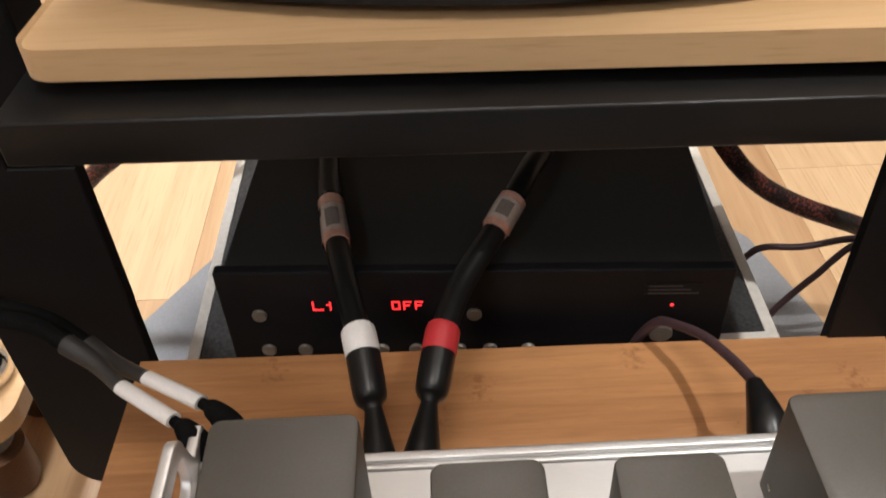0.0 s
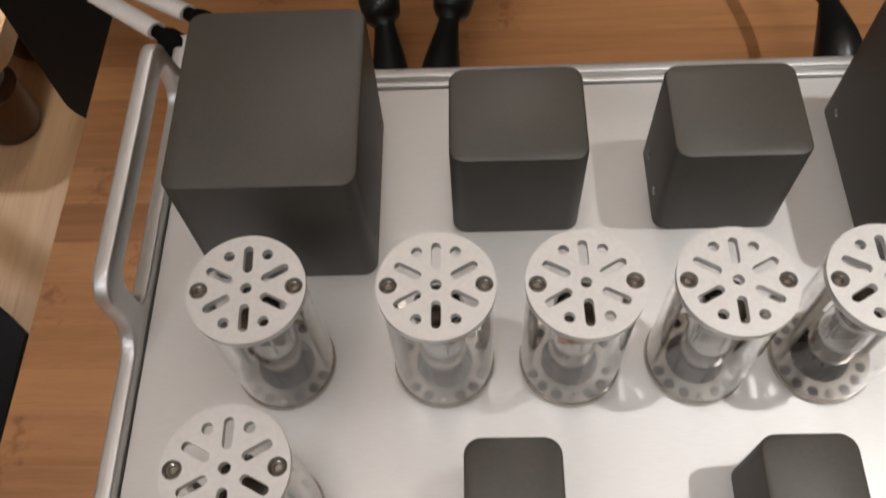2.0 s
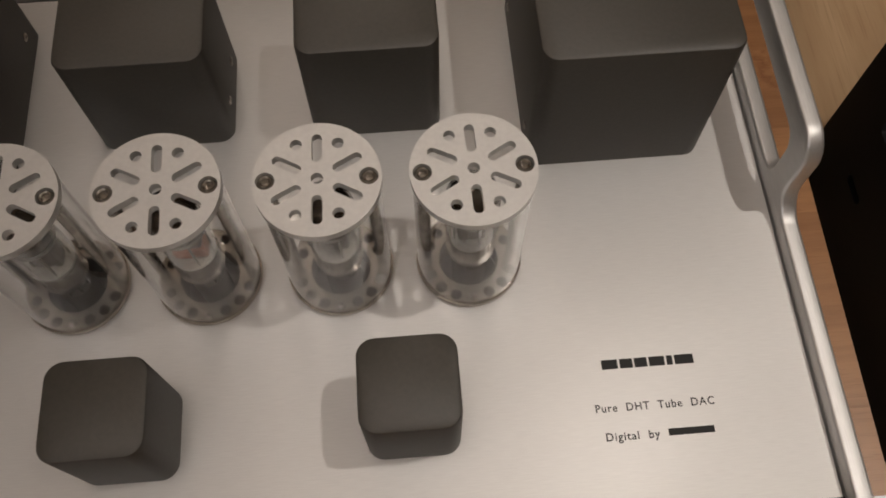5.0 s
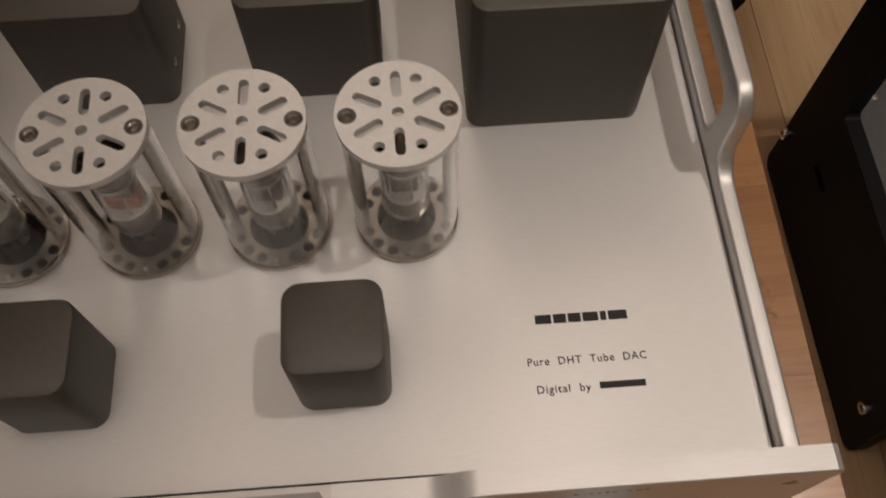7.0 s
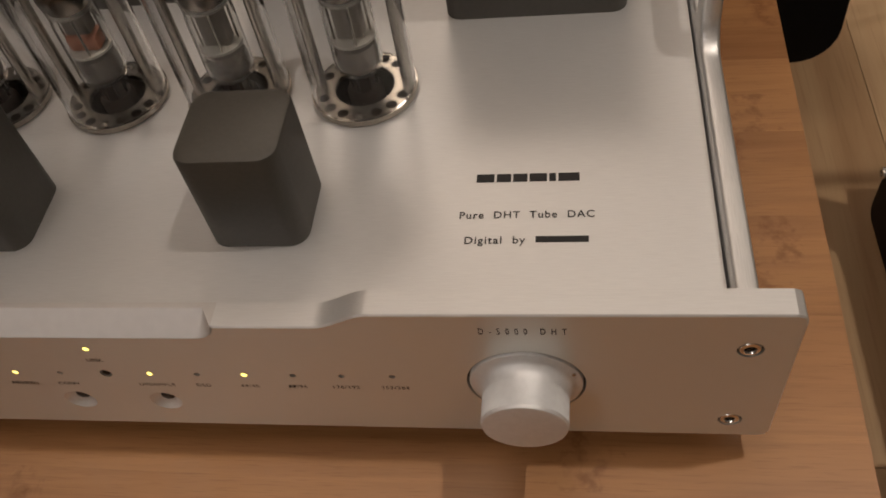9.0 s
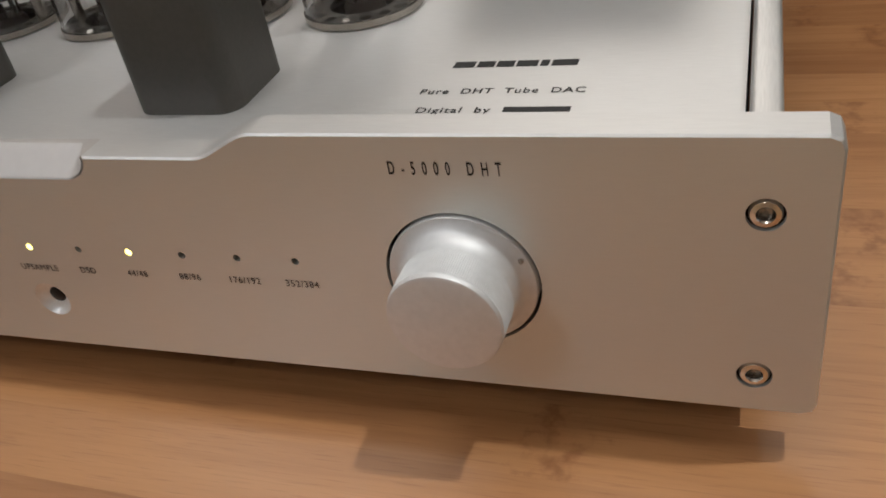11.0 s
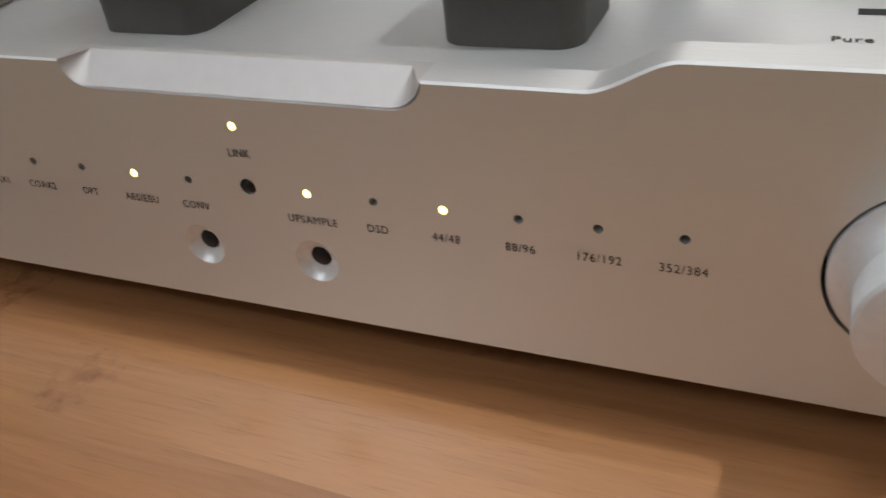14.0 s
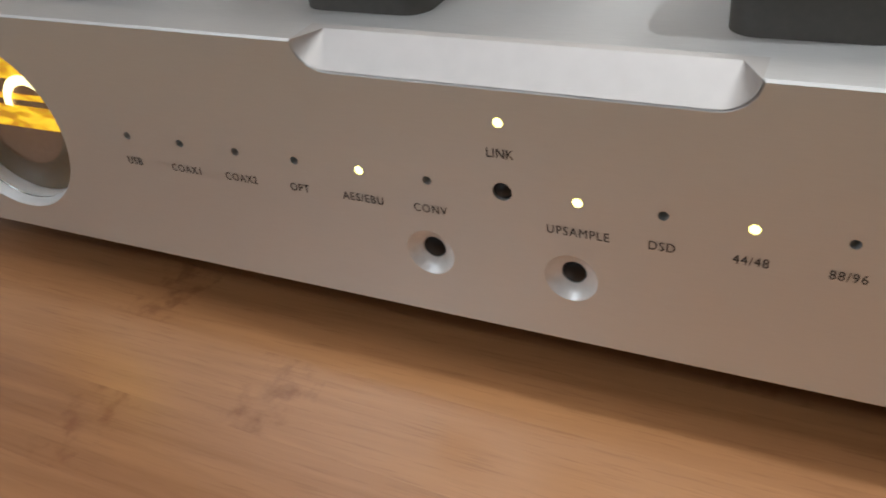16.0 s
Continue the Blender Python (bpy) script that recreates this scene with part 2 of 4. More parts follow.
amber_tree.links.new(coords(amber_tree, (90, 90, 420)), amber_wave.inputs["Vector"])
amber_tree.links.new(ramp(amber_tree, amber_wave.outputs["Fac"], [(0.36, (0.30, 0.12, 0.004)), (0.50, (0.80, 0.42, 0.003)), (0.64, (0.95, 0.56, 0.02))]), AMBER.node_tree.nodes["Principled BSDF"].inputs["Emission Color"])
DIAL_REFLECTION = plain("tan_dial_reflection", (0.30, 0.20, 0.13), 0.25, 0.2, 0.12, 120)
DIAL_SHADE = plain("olive_dial_shade", (0.085, 0.060, 0.022), 0.3, 0.0, 0.3, 120)
ARC_REFLECTION = glowing("dial_arc_reflection", (1.0, 0.80, 0.35), 2.2)
WHITE_TAPE = plain("white_tape", (0.84, 0.82, 0.79), 0.5, 0.0, 0.06, 120)
RED_TAPE = plain("red_tape", (0.50, 0.03, 0.035), 0.5, 0.0, 0.1, 120)
CABLE_PURPLE = plain("purple_brown_braid", (0.055, 0.028, 0.032), 0.6, 0.0, 0.4, 160, 0.0003)
BRAID_RED, braid_tree, braid_bsdf = material("red_black_braid")
braid_weave = node(braid_tree, "ShaderNodeTexVoronoi", Scale=420.0)
braid_patch = node(braid_tree, "ShaderNodeTexNoise", Scale=26.0, Detail=2.0)
for braid_node in (braid_weave, braid_patch):
    braid_tree.links.new(coords(braid_tree), braid_node.inputs["Vector"])
braid_mix = braid_tree.nodes.new("ShaderNodeMath")
braid_mix.operation = "MULTIPLY"
braid_tree.links.new(braid_weave.outputs["Distance"], braid_mix.inputs[0])
braid_tree.links.new(braid_patch.outputs["Fac"], braid_mix.inputs[1])
braid_tree.links.new(ramp(braid_tree, braid_mix.outputs[0], [(0.27, (0.012, 0.011, 0.011)), (0.47, (0.24, 0.055, 0.04))]), braid_bsdf.inputs["Base Color"])
braid_bsdf.inputs["Roughness"].default_value = 0.5
bump(braid_tree, braid_bsdf, braid_weave.outputs["Distance"], 0.5, 0.0006)
CLEAR_SLEEVE = glassy("clear_heatshrink", (0.98, 0.90, 0.84), 0.10, 1.35)
FOIL = plain("grey_silver_foil", (0.72, 0.64, 0.58), 0.38, 0.4, 0.2, 60)
SLIP = plain("grey_slip", (0.24, 0.21, 0.19), 0.6, 0.0, 0.2, 90)
SHRINK = plain("charcoal_heatshrink", (0.032, 0.030, 0.028), 0.5, 0.0, 0.2, 90, 0.0, 0.5)
COPPER_RING = plain("pinkish_copper_ring", (0.80, 0.47, 0.36), 0.4, 0.3, 0.2, 60)
BLACK_BRAID = plain("black_fabric_braid", (0.006, 0.006, 0.006), 0.9, 0.0, 0.7, 160, 0.0006, 0.08)
BRASS = plain("bronze_foot", (0.10, 0.055, 0.03), 0.35, 0.7, 0.2, 60)


# ---------------------------------------------------------------- mesh helpers
def part(name, bm, mat, parent=None, label="", smooth=False):
    """Links a bmesh as one mesh object, under a thing or under a part."""
    me = bpy.data.meshes.new(name)
    bmesh.ops.recalc_face_normals(bm, faces=bm.faces)
    bm.to_mesh(me)
    bm.free()
    me.materials.append(mat)
    if smooth:
        for p in me.polygons:
            p.use_smooth = True
        me.set_sharp_from_angle(angle=radians(38))
    ob = new(name, me)
    if parent is not None:
        ob.parent = parent
    if label:
        ob["label"] = label
    return ob


def empty(name, place=(0, 0, 0)):
    ob = new(name)
    ob.empty_display_size = 0.02
    ob.matrix_world = Matrix.Translation(place)
    return ob


def add_box(bm, x0, x1, y0, y1, z0, z1, bevel=0.0, segments=2):
    m = Matrix.Translation(((x0 + x1) / 2, (y0 + y1) / 2, (z0 + z1) / 2)) @ Matrix.Diagonal((x1 - x0, y1 - y0, z1 - z0, 1))
    made = bmesh.ops.create_cube(bm, size=1, matrix=m)
    if bevel:
        edges = list({e for v in made["verts"] for e in v.link_edges})
        bmesh.ops.bevel(bm, geom=edges, offset=bevel, segments=segments, affect="EDGES", profile=0.5)
    return bm


def box(x0, x1, y0, y1, z0, z1, bevel=0.0, segments=2):
    return add_box(bmesh.new(), x0, x1, y0, y1, z0, z1, bevel, segments)


def lathe(profile, place=(0, 0, 0), axis="z", steps=32, bm=None):
    """Turns a profile of (radius, height) round an axis."""
    bm = bm or bmesh.new()
    turn = {"z": Matrix.Identity(4), "y": Matrix.Rotation(radians(90), 4, "X"), "x": Matrix.Rotation(radians(90), 4, "Y")}[axis]
    m = Matrix.Translation(place) @ turn
    rings = []
    for r, h in profile:
        if r < 1e-7:
            rings.append([bm.verts.new(m @ Vector((0, 0, h)))])
        else:
            rings.append([bm.verts.new(m @ Vector((r * math.cos(2 * math.pi * k / steps), r * math.sin(2 * math.pi * k / steps), h))) for k in range(steps)])
    for a, b in zip(rings, rings[1:]):
        for k in range(steps):
            q = [a[k % len(a)], a[(k + 1) % len(a)], b[(k + 1) % len(b)], b[k % len(b)]]
            q = list(dict.fromkeys(q))
            if len(q) > 2:
                bm.faces.new(q)
    return bm


def circle(cx, cy, r, steps=20):
    return [(cx + r * math.cos(2 * math.pi * k / steps), cy + r * math.sin(2 * math.pi * k / steps)) for k in range(steps)]


def slot(cx, cy, angle, r0, r1, w, steps=6):
    """A round-ended slot that runs outward from (cx, cy)."""
    c, s = math.cos(angle), math.sin(angle)
    pts = [(r1 + w * math.cos(a), w * math.sin(a)) for a in [-math.pi / 2 + math.pi * k / steps for k in range(steps + 1)]]
    pts += [(r0 + w * math.cos(a), w * math.sin(a)) for a in [math.pi / 2 + math.pi * k / steps for k in range(steps + 1)]]
    return [(cx + u * c - v * s, cy + u * s + v * c) for u, v in pts]


def inset(loop, d):
    out = []
    n = len(loop)
    for k in range(n):
        a, b, c = Vector(loop[k - 1]), Vector(loop[k]), Vector(loop[(k + 1) % n])
        e, f = (b - a).normalized(), (c - b).normalized()
        na, nb = Vector((-e.y, e.x)), Vector((-f.y, f.x))
        mid = na + nb
        mid /= max(mid.dot(na), 0.3)
        out.append(tuple(b + mid * d))
    return out


def plate(outline, holes, depth, chamfer=0.0, frame_of=None):
    """A plate from an anticlockwise outline with holes, from w = 0 (the face, chamfered) to w = depth. frame_of maps (u, v, w) to the world."""
    bm = bmesh.new()
    place = frame_of or (lambda u, v, w: (u, v, w))
    loops = [inset(outline, chamfer) if chamfer else outline] + [h[::-1] for h in holes]
    backs = [outline] + [h[::-1] for h in holes]
    edges_front, edges_back = [], []
    for n, (front, back) in enumerate(zip(loops, backs)):
        f = [bm.verts.new(place(u, v, 0)) for u, v in front]
        b = [bm.verts.new(place(u, v, depth)) for u, v in back]
        rows = [f, b]
        if n == 0 and chamfer:
            rows = [f, [bm.verts.new(place(u, v, chamfer)) for u, v in back], b]
        for r, q in zip(rows, rows[1:]):
            for k in range(len(r)):
                bm.faces.new((r[k - 1], r[k], q[k], q[k - 1]))
        edges_front += [bm.edges.get((f[k - 1], f[k])) for k in range(len(f))]
        edges_back += [bm.edges.get((b[k - 1], b[k])) for k in range(len(b))]
    bmesh.ops.triangle_fill(bm, edges=edges_front, use_beauty=True, use_dissolve=False)
    bmesh.ops.triangle_fill(bm, edges=edges_back, use_beauty=True, use_dissolve=False)
    return bm


def round_slab(outline, holes, depth, radius, place, steps=3):
    """A plate whose edges are rounded off on both faces, round its holes too."""
    bm = bmesh.new()
    arcs = [radians(90 * k / steps) for k in range(steps + 1)]
    rows = [(radius * (1 - math.sin(a)), radius * (1 - math.cos(a))) for a in arcs]
    rows += [(i, depth - w) for i, w in rows[::-1]]
    first, last = [], []
    for loop in [outline] + [h[::-1] for h in holes]:
        rings = [[bm.verts.new(place(u, v, w)) for u, v in (inset(loop, i) if i > 1e-7 else loop)] for i, w in rows]
        for a, b in zip(rings, rings[1:]):
            for k in range(len(a)):
                bm.faces.new((a[k - 1], a[k], b[k], b[k - 1]))
        first += [bm.edges.get((rings[0][k - 1], rings[0][k])) for k in range(len(loop))]
        last += [bm.edges.get((rings[-1][k - 1], rings[-1][k])) for k in range(len(loop))]
    bmesh.ops.triangle_fill(bm, edges=first, use_beauty=True, use_dissolve=False)
    bmesh.ops.triangle_fill(bm, edges=last, use_beauty=True, use_dissolve=False)
    return bm


def rounded(x0, x1, y0, y1, r, steps=6):
    pts = []
    for cx, cy, a0 in ((x1 - r, y0 + r, -90), (x1 - r, y1 - r, 0), (x0 + r, y1 - r, 90), (x0 + r, y0 + r, 180)):
        pts += [(cx + r * math.cos(radians(a0 + 90 * k / steps)), cy + r * math.sin(radians(a0 + 90 * k / steps))) for k in range(steps + 1)]
    return pts


def smooth_line(points, per=8):
    """Catmull-Rom through points of (x, y, z, radius)."""
    p = [Vector(q) for q in points]
    p = [2 * p[0] - p[1]] + p + [2 * p[-1] - p[-2]]
    out = []
    for a, b, c, d in zip(p, p[1:], p[2:], p[3:]):
        for k in range(per):
            t = k / per
            out.append(0.5 * ((2 * b) + (c - a) * t + (2 * a - 5 * b + 4 * c - d) * t * t + (3 * b - a - 3 * c + d) * t ** 3))
    return out + [p[-2]]


def hose(points, per=8, steps=14, bm=None, smooth=True, flat=1.0):
    """A tube along points of (x, y, z, radius), closed at its ends; flat presses it down."""
    bm = bm or bmesh.new()
    line = smooth_line(points, per) if smooth else [Vector(q) for q in points]
    rings, up = [], Vector((0.13, 0.21, 0.97))
    for k, q in enumerate(line):
        a, b = line[max(k - 1, 0)].to_3d(), line[min(k + 1, len(line) - 1)].to_3d()
        t = (b - a).normalized()
        side = t.cross(up).normalized()
        up2 = side.cross(t)
        c, r = q.to_3d(), q[3]
        rings.append([bm.verts.new(c + r * (math.cos(2 * math.pi * j / steps) * side + flat * math.sin(2 * math.pi * j / steps) * up2)) for j in range(steps)])
    for a, b in zip(rings, rings[1:]):
        for j in range(steps):
            bm.faces.new((a[j - 1], a[j], b[j], b[j - 1]))
    bm.faces.new(rings[0])
    bm.faces.new(rings[-1][::-1])
    return bm


def lettering(text, size, m, mat, parent, name="lettering", width=None, bold=0.0, spacing=1.0):
    """Words in the built-in font as a thin mesh, centred at the pose m; width stretches them to a true length."""
    cu = bpy.data.curves.new(name, "FONT")
    cu.body, cu.size, cu.align_x, cu.align_y, cu.extrude, cu.offset = text, 1.0, "CENTER", "CENTER", 0.0, bold
    cu.resolution_u, cu.space_character = 3, spacing
    ob = bpy.data.objects.new(name, cu)
    scene.collection.objects.link(ob)
    bpy.context.view_layer.update()
    me = bpy.data.meshes.new_from_object(ob.evaluated_get(bpy.context.evaluated_depsgraph_get()))
    bpy.data.objects.remove(ob)
    xs = [v.co.x for v in me.vertices]
    wide = (width / (max(xs) - min(xs))) if width else size * 0.87
    me.transform(m @ Matrix.Diagonal((wide, size, 1, 1)))
    me.materials.clear()
    me.materials.append(mat)
    out = new(name, me)
    out.parent = parent
    return out


# ---------------------------------------------------------------- the room
def make_room():
    x0, x1, y0, y1, top = -2.1, 2.3, -1.9, 2.6, 2.2
    t = 0.1
    for name, b in (("wall_west", (x0 - t, x0, y0 - t, y1 + t)), ("wall_east", (x1, x1 + t, y0 - t, y1 + t)),
                    ("wall_south", (x0, x1, y0 - t, y0)), ("wall_north", (x0, x1, y1, y1 + t))):
        tagged(part(name, box(*b, FLOOR, top), WALL_PAINT), "plain warm grey painted wall", "wall", kind="structure")
    tagged(part("ceiling", box(x0 - t, x1 + t, y0 - t, y1 + t, top, top + t), CEILING_PAINT), "plain white ceiling", "ceiling", kind="structure")
    floor = part("floor", box(x0 - t, x1 + t, y0 - t, y1 + t, FLOOR - 0.05, FLOOR - 0.004), BLACK_RUBBER)
    tagged(floor, "pale oak laminate floor in long planks", "floor", kind="structure")
    return floor


floor = make_room()

# ---------------------------------------------------------------- bamboo shelf board under the amplifier
TURN = radians(-1.0)
BOARD = Matrix.Translation((-0.0185, 0.15, 0)) @ Matrix.Rotation(TURN, 4, "Z")


def make_board():
    base = empty("bamboo_shelf")
    tagged(base, "honey-coloured bamboo board on short black legs", "shelf")
    core = part("core", box(-0.2730, 0.2730, -0.2595, 0.2535, -0.022, -0.003), BAMBOO, base)
    for sx in (-1, 1):
        for sy in (-1, 1):
            part("leg", lathe([(0, FLOOR), (0.02, FLOOR), (0.02, -0.022), (0, -0.022)], (sx * 0.2, sy * 0.17, 0), steps=16), BLACK_METAL, base)
    n, y = 21, -0.26
    w = 0.514 / n
    bm = box(-0.2735, 0.2735, 0.000008, w - 0.000008, -0.003, 0.0)
    first = part("strip", bm, BAMBOO, base)
    first.location = (0, y, 0)
    for k in range(1, n):
        o = first.copy()
        scene.collection.objects.link(o)
        o.location = (0, y + k * w, 0)
    base.matrix_world = BOARD
    return base


make_board()

# ---------------------------------------------------------------- the valve converter
UNIT = empty("valve_converter", (0, 0.13, 0))
tagged(UNIT, "silver aluminium valve audio converter with grey transformer covers and caged tubes", "audio device")
UNIT.matrix_world = Matrix.Identity(4)
TOP = 0.0708
BACK = 0.258
LEFT, RIGHT = -0.2165, 0.2165


def front_outline():
    zl, zh, zb = 0.0788, 0.0852, 0.0146
    pts = [(LEFT + 0.003, zb), (RIGHT - 0.003, zb), (RIGHT - 0.0009, zb + 0.0009), (RIGHT, zb + 0.003)]
    pts += [(RIGHT, zh - 0.003), (RIGHT - 0.0009, zh - 0.0009), (RIGHT - 0.003, zh)]
    for k in range(29):
        s = k / 28
        pts.append((0.0955 - 0.0175 * s, zh + (zl - zh) * (3 * s * s - 2 * s ** 3)))
    for k in range(9):
        a = radians(90 * k / 8)
        pts.append((0.0465 - 0.0072 * (1 - math.cos(a)), zl - 0.0061 * math.sin(a)))
    for k in range(9):
        a = radians(90 - 90 * k / 8)
        pts.append((-0.0440 + 0.0072 * (1 - math.cos(a)), zl - 0.0061 * math.sin(a)))
    pts += [(LEFT + 0.003, zl), (LEFT + 0.0009, zl - 0.0009), (LEFT, zl - 0.003), (LEFT, zb + 0.003), (LEFT + 0.0009, zb + 0.0009)]
    return pts


LED_X = [-0.0980, -0.0818, -0.0657, -0.0495, -0.0330, -0.0167, 0.0155, 0.0320, 0.0482, 0.0646, 0.0808, 0.0972]
LED_ON = {4, 6, 8}
LED_TEXT = ["USB", "COAX1", "COAX2", "OPT", "AES/EBU", "CONV", "UPSAMPLE", "DSD", "44/48", "88/96", "176/192", "352/384"]
KNOB = (0.1394, 0.0474)
DIAL = (-0.1455, 0.0468)
BUTTONS = ((-0.0180, 0.0317), (0.0140, 0.0317))
SCREWS = ((0.2035, 0.0678), (0.2032, 0.0255), (-0.2035, 0.0678), (-0.2032, 0.0255))


def make_front():
    holes = [circle(x, 0.0502, 0.00105, 12) for k, x in enumerate(LED_X)]
    holes += [circle(0, 0.0655, 0.00105, 12), circle(0.0, 0.0502, 0.0021, 16)]
    holes += [circle(x, z, 0.0057, 32) for x, z in BUTTONS]
    holes += [circle(*KNOB, 0.0185, 56), circle(*DIAL, 0.0247, 56)]
    holes += [circle(x, z, 0.0038, 24) for x, z in SCREWS]
    bm = plate(front_outline(), holes, 0.0090, 0.0005, lambda u, v, w: (u, w, v))
    panel = part("front_panel", bm, ALU_FRONT, UNIT, "thick satin aluminium front panel")
    panel.data.materials.append(ALU_TOP)
    for p in panel.data.polygons:
        if p.normal.z > 0.3 and p.center.z > 0.07:
            p.material_index = 1
    # the sloped floor of the long scoop in the upper edge, with rounded ends
    zl = 0.0788
    bm = bmesh.new()
    rows = []
    for k in range(10):
        f = min(k, 8) / 8
        cut = [(0.0, 0.0)] + [(0.004 * f + 0.0072 * (1 - f) * (1 - math.cos(radians(6 * a))), 0.0061 * (1 - f) * math.sin(radians(6 * a))) for a in range(16)]
        line = [(0.0465 - u, zl - v) for u, v in cut] + [(-0.0440 + u, zl - v) for u, v in cut[::-1]]
        rows.append([bm.verts.new((x, 0.0069 * f - 0.0001 if k < 9 else 0.0089, z + 0.00006)) for x, z in line])
    for a, b in zip(rows, rows[1:]):
        for k in range(1, len(a)):
            bm.faces.new((a[k - 1], a[k], b[k], b[k - 1]))
    part("scoop", bm, ALU_SCOOP, panel, "", True)
    part("panel_backing", box(LEFT + 0.012, RIGHT - 0.012, 0.0102, 0.0115, 0.017, 0.0700), BLACK_METAL, UNIT)
    face = lambda x, z, y=0.0: Matrix.Translation((x, y, z)) @ Matrix.Rotation(radians(90), 4, "X")
    # lamps
    for k, x in enumerate(LED_X + [0.0]):
        z = 0.0502 if k < 12 else 0.0655
        lit = k in LED_ON or k == 12
        prof = [(0, -0.0002), (0.0007, -0.0001), (0.00102, 0.0003), (0.00102, 0.006), (0, 0.006)] if lit else [(0, 0.003), (0.00102, 0.0032), (0.00102, 0.006), (0, 0.006)]
        part("led", turned_in(prof, x, z, 12), LED_LIT if lit else BLACK_RUBBER, panel, "lit warm yellow led" if lit else "unlit dark led", True)
    part("remote_eye", turned_in([(0, -0.0003), (0.0011, 0.0), (0.00205, 0.0009), (0.00205, 0.006), (0, 0.006)], 0, 0.0502, 18), BLACK_RUBBER, panel, "glossy black infrared eye", True)
    for x, word in zip(LED_X, LED_TEXT):
        lettering(word, 0.0029, face(x, 0.0432, -0.00012), BLACK_PRINT, panel, spacing=1.14)
    lettering("LINK", 0.0030, face(0, 0.0588, -0.00012), BLACK_PRINT, panel, spacing=1.05)
    lettering("D-5000 DHT", 0.0046, face(0.1397, 0.0770, -0.00012), BLACK_PRINT, panel, width=0.0252, bold=0.012, spacing=2.3)
    # press buttons in countersunk cups
    for x, z in BUTTONS:
        cup = part("button_cup", turned_in([(0.0057, 0.0000), (0.0055, 0.0002), (0.0048, 0.0010), (0.0038, 0.0018), (0.0027, 0.0022), (0.0027, 0.008), (0.0057, 0.008)], x, z, 32), CUP_METAL, panel, "", True)
        part("button", turned_in([(0, 0.0016), (0.0018, 0.0017), (0.0024, 0.0021), (0.00262, 0.0028), (0.00262, 0.008), (0, 0.008)], x, z, 24), BLACK_RUBBER, cup, "black push button", True)
    # volume knob
    kx, kz = KNOB
    # black lining put in for the shade of the gap round the knob
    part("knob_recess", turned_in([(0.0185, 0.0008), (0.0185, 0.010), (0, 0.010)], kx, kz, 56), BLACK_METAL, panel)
    prof = [(0, -0.0157), (0.0121, -0.0157), (0.0129, -0.0154), (0.0132, -0.0148), (0.0133, -0.0052), (0.01365, -0.0038), (0.0143, -0.0024), (0.0154, -0.0013), (0.0168, -0.0006), (0.0174, -0.0004), (0.0177, 0.0001), (0.0177, 0.008), (0, 0.008)]
    knob = part("knob", turned_in(prof, kx, kz, 64), ALU_TURNED, panel, "turned silver aluminium knob with a finely knurled rim", True)
    bm = bmesh.new()
    for k in range(170):
        a = 2 * math.pi * k / 170
        c, s = math.cos(a), math.sin(a)
        t = (-s, c)
        o = [(kx + 0.01318 * c + 0.00016 * t[0], kz + 0.01318 * s + 0.00016 * t[1]), (kx + 0.01318 * c - 0.00016 * t[0], kz + 0.01318 * s - 0.00016 * t[1]), (kx + 0.01334 * c, kz + 0.01334 * s)]
        fa = [bm.verts.new((u, -0.0143, w)) for u, w in o]
        fb = [bm.verts.new((u, -0.0056, w)) for u, w in o]
        for i in range(3):
            bm.faces.new((fa[i - 1], fa[i], fb[i], fb[i - 1]))
        bm.faces.new(fa)
        bm.faces.new(fb)
    part("knurling", bm, ALU_TURNED, knob)
    part("pointer_dot", turned_in([(0, -0.00115), (0.0007, -0.0011), (0.0007, -0.0004), (0, -0.0004)], kx + 0.0146, kz + 0.0070, 12), CAGE_STEEL, knob)
    # amber dial
    dx, dz = DIAL
    part("dial_bezel", turned_in([(0.0247, 0.0000), (0.0245, 0.0003), (0.0236, 0.0030), (0.0236, 0.009), (0.0247, 0.009)], dx, dz, 56), ALU_TURNED, panel, "", True)
    # tan face colour imitates what the dial's lower half reflects
    dial = part("dial", turned_in([(0, 0.0085), (0.0236, 0.0085), (0.0236, 0.0095), (0, 0.0095)], dx, dz, 48), DIAL_REFLECTION, panel, "round dial lit yellow in its upper half")
    for name, lo, hi, left, right, glow in (("lit_band", -0.0040, 0.0026, -0.024, 0.024, AMBER), ("lit_bar", 0.0044, 0.0062, -0.0150, 0.0175, AMBER), ("lit_segment", 0.0104, 0.0232, -0.024, 0.024, AMBER)):
        bm = bmesh.new()
        rim = 0.0233
        row = [bm.verts.new((dx + max(left, -math.sqrt(rim * rim - z * z)), 0.0083, dz + z)) for z in [lo + (hi - lo) * k / 10 for k in range(11)]]
        col = [bm.verts.new((dx + min(right, math.sqrt(rim * rim - z * z)), 0.0083, dz + z)) for z in [lo + (hi - lo) * k / 10 for k in range(11)]]
        for k in range(10):
            bm.faces.new((row[k], col[k], col[k + 1], row[k + 1]))
        part(name, bm, glow, dial)
    # glowing arc added to imitate a reflection in the dial glass
    bm = bmesh.new()
    ring_arc(bm, dx + 0.0065, dz + 0.0022, 0.0068, 0.0096, 30, 178, 0.0081)
    part("reflection_arc", bm, ARC_REFLECTION, dial, "white-yellow arc put in as a reflection in the dial glass")
    bm = bmesh.new()
    for a0, a1, r0 in ((-32, -14, 0.0200), (38, 58, 0.0150), (122, 142, 0.0150)):
        ring_arc(bm, dx, dz, r0, 0.0226, a0, a1, 0.0080)
    part("scale_marks", bm, BRASS, dial)
    # olive arc paints the shade round the dial's lower half
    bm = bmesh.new()
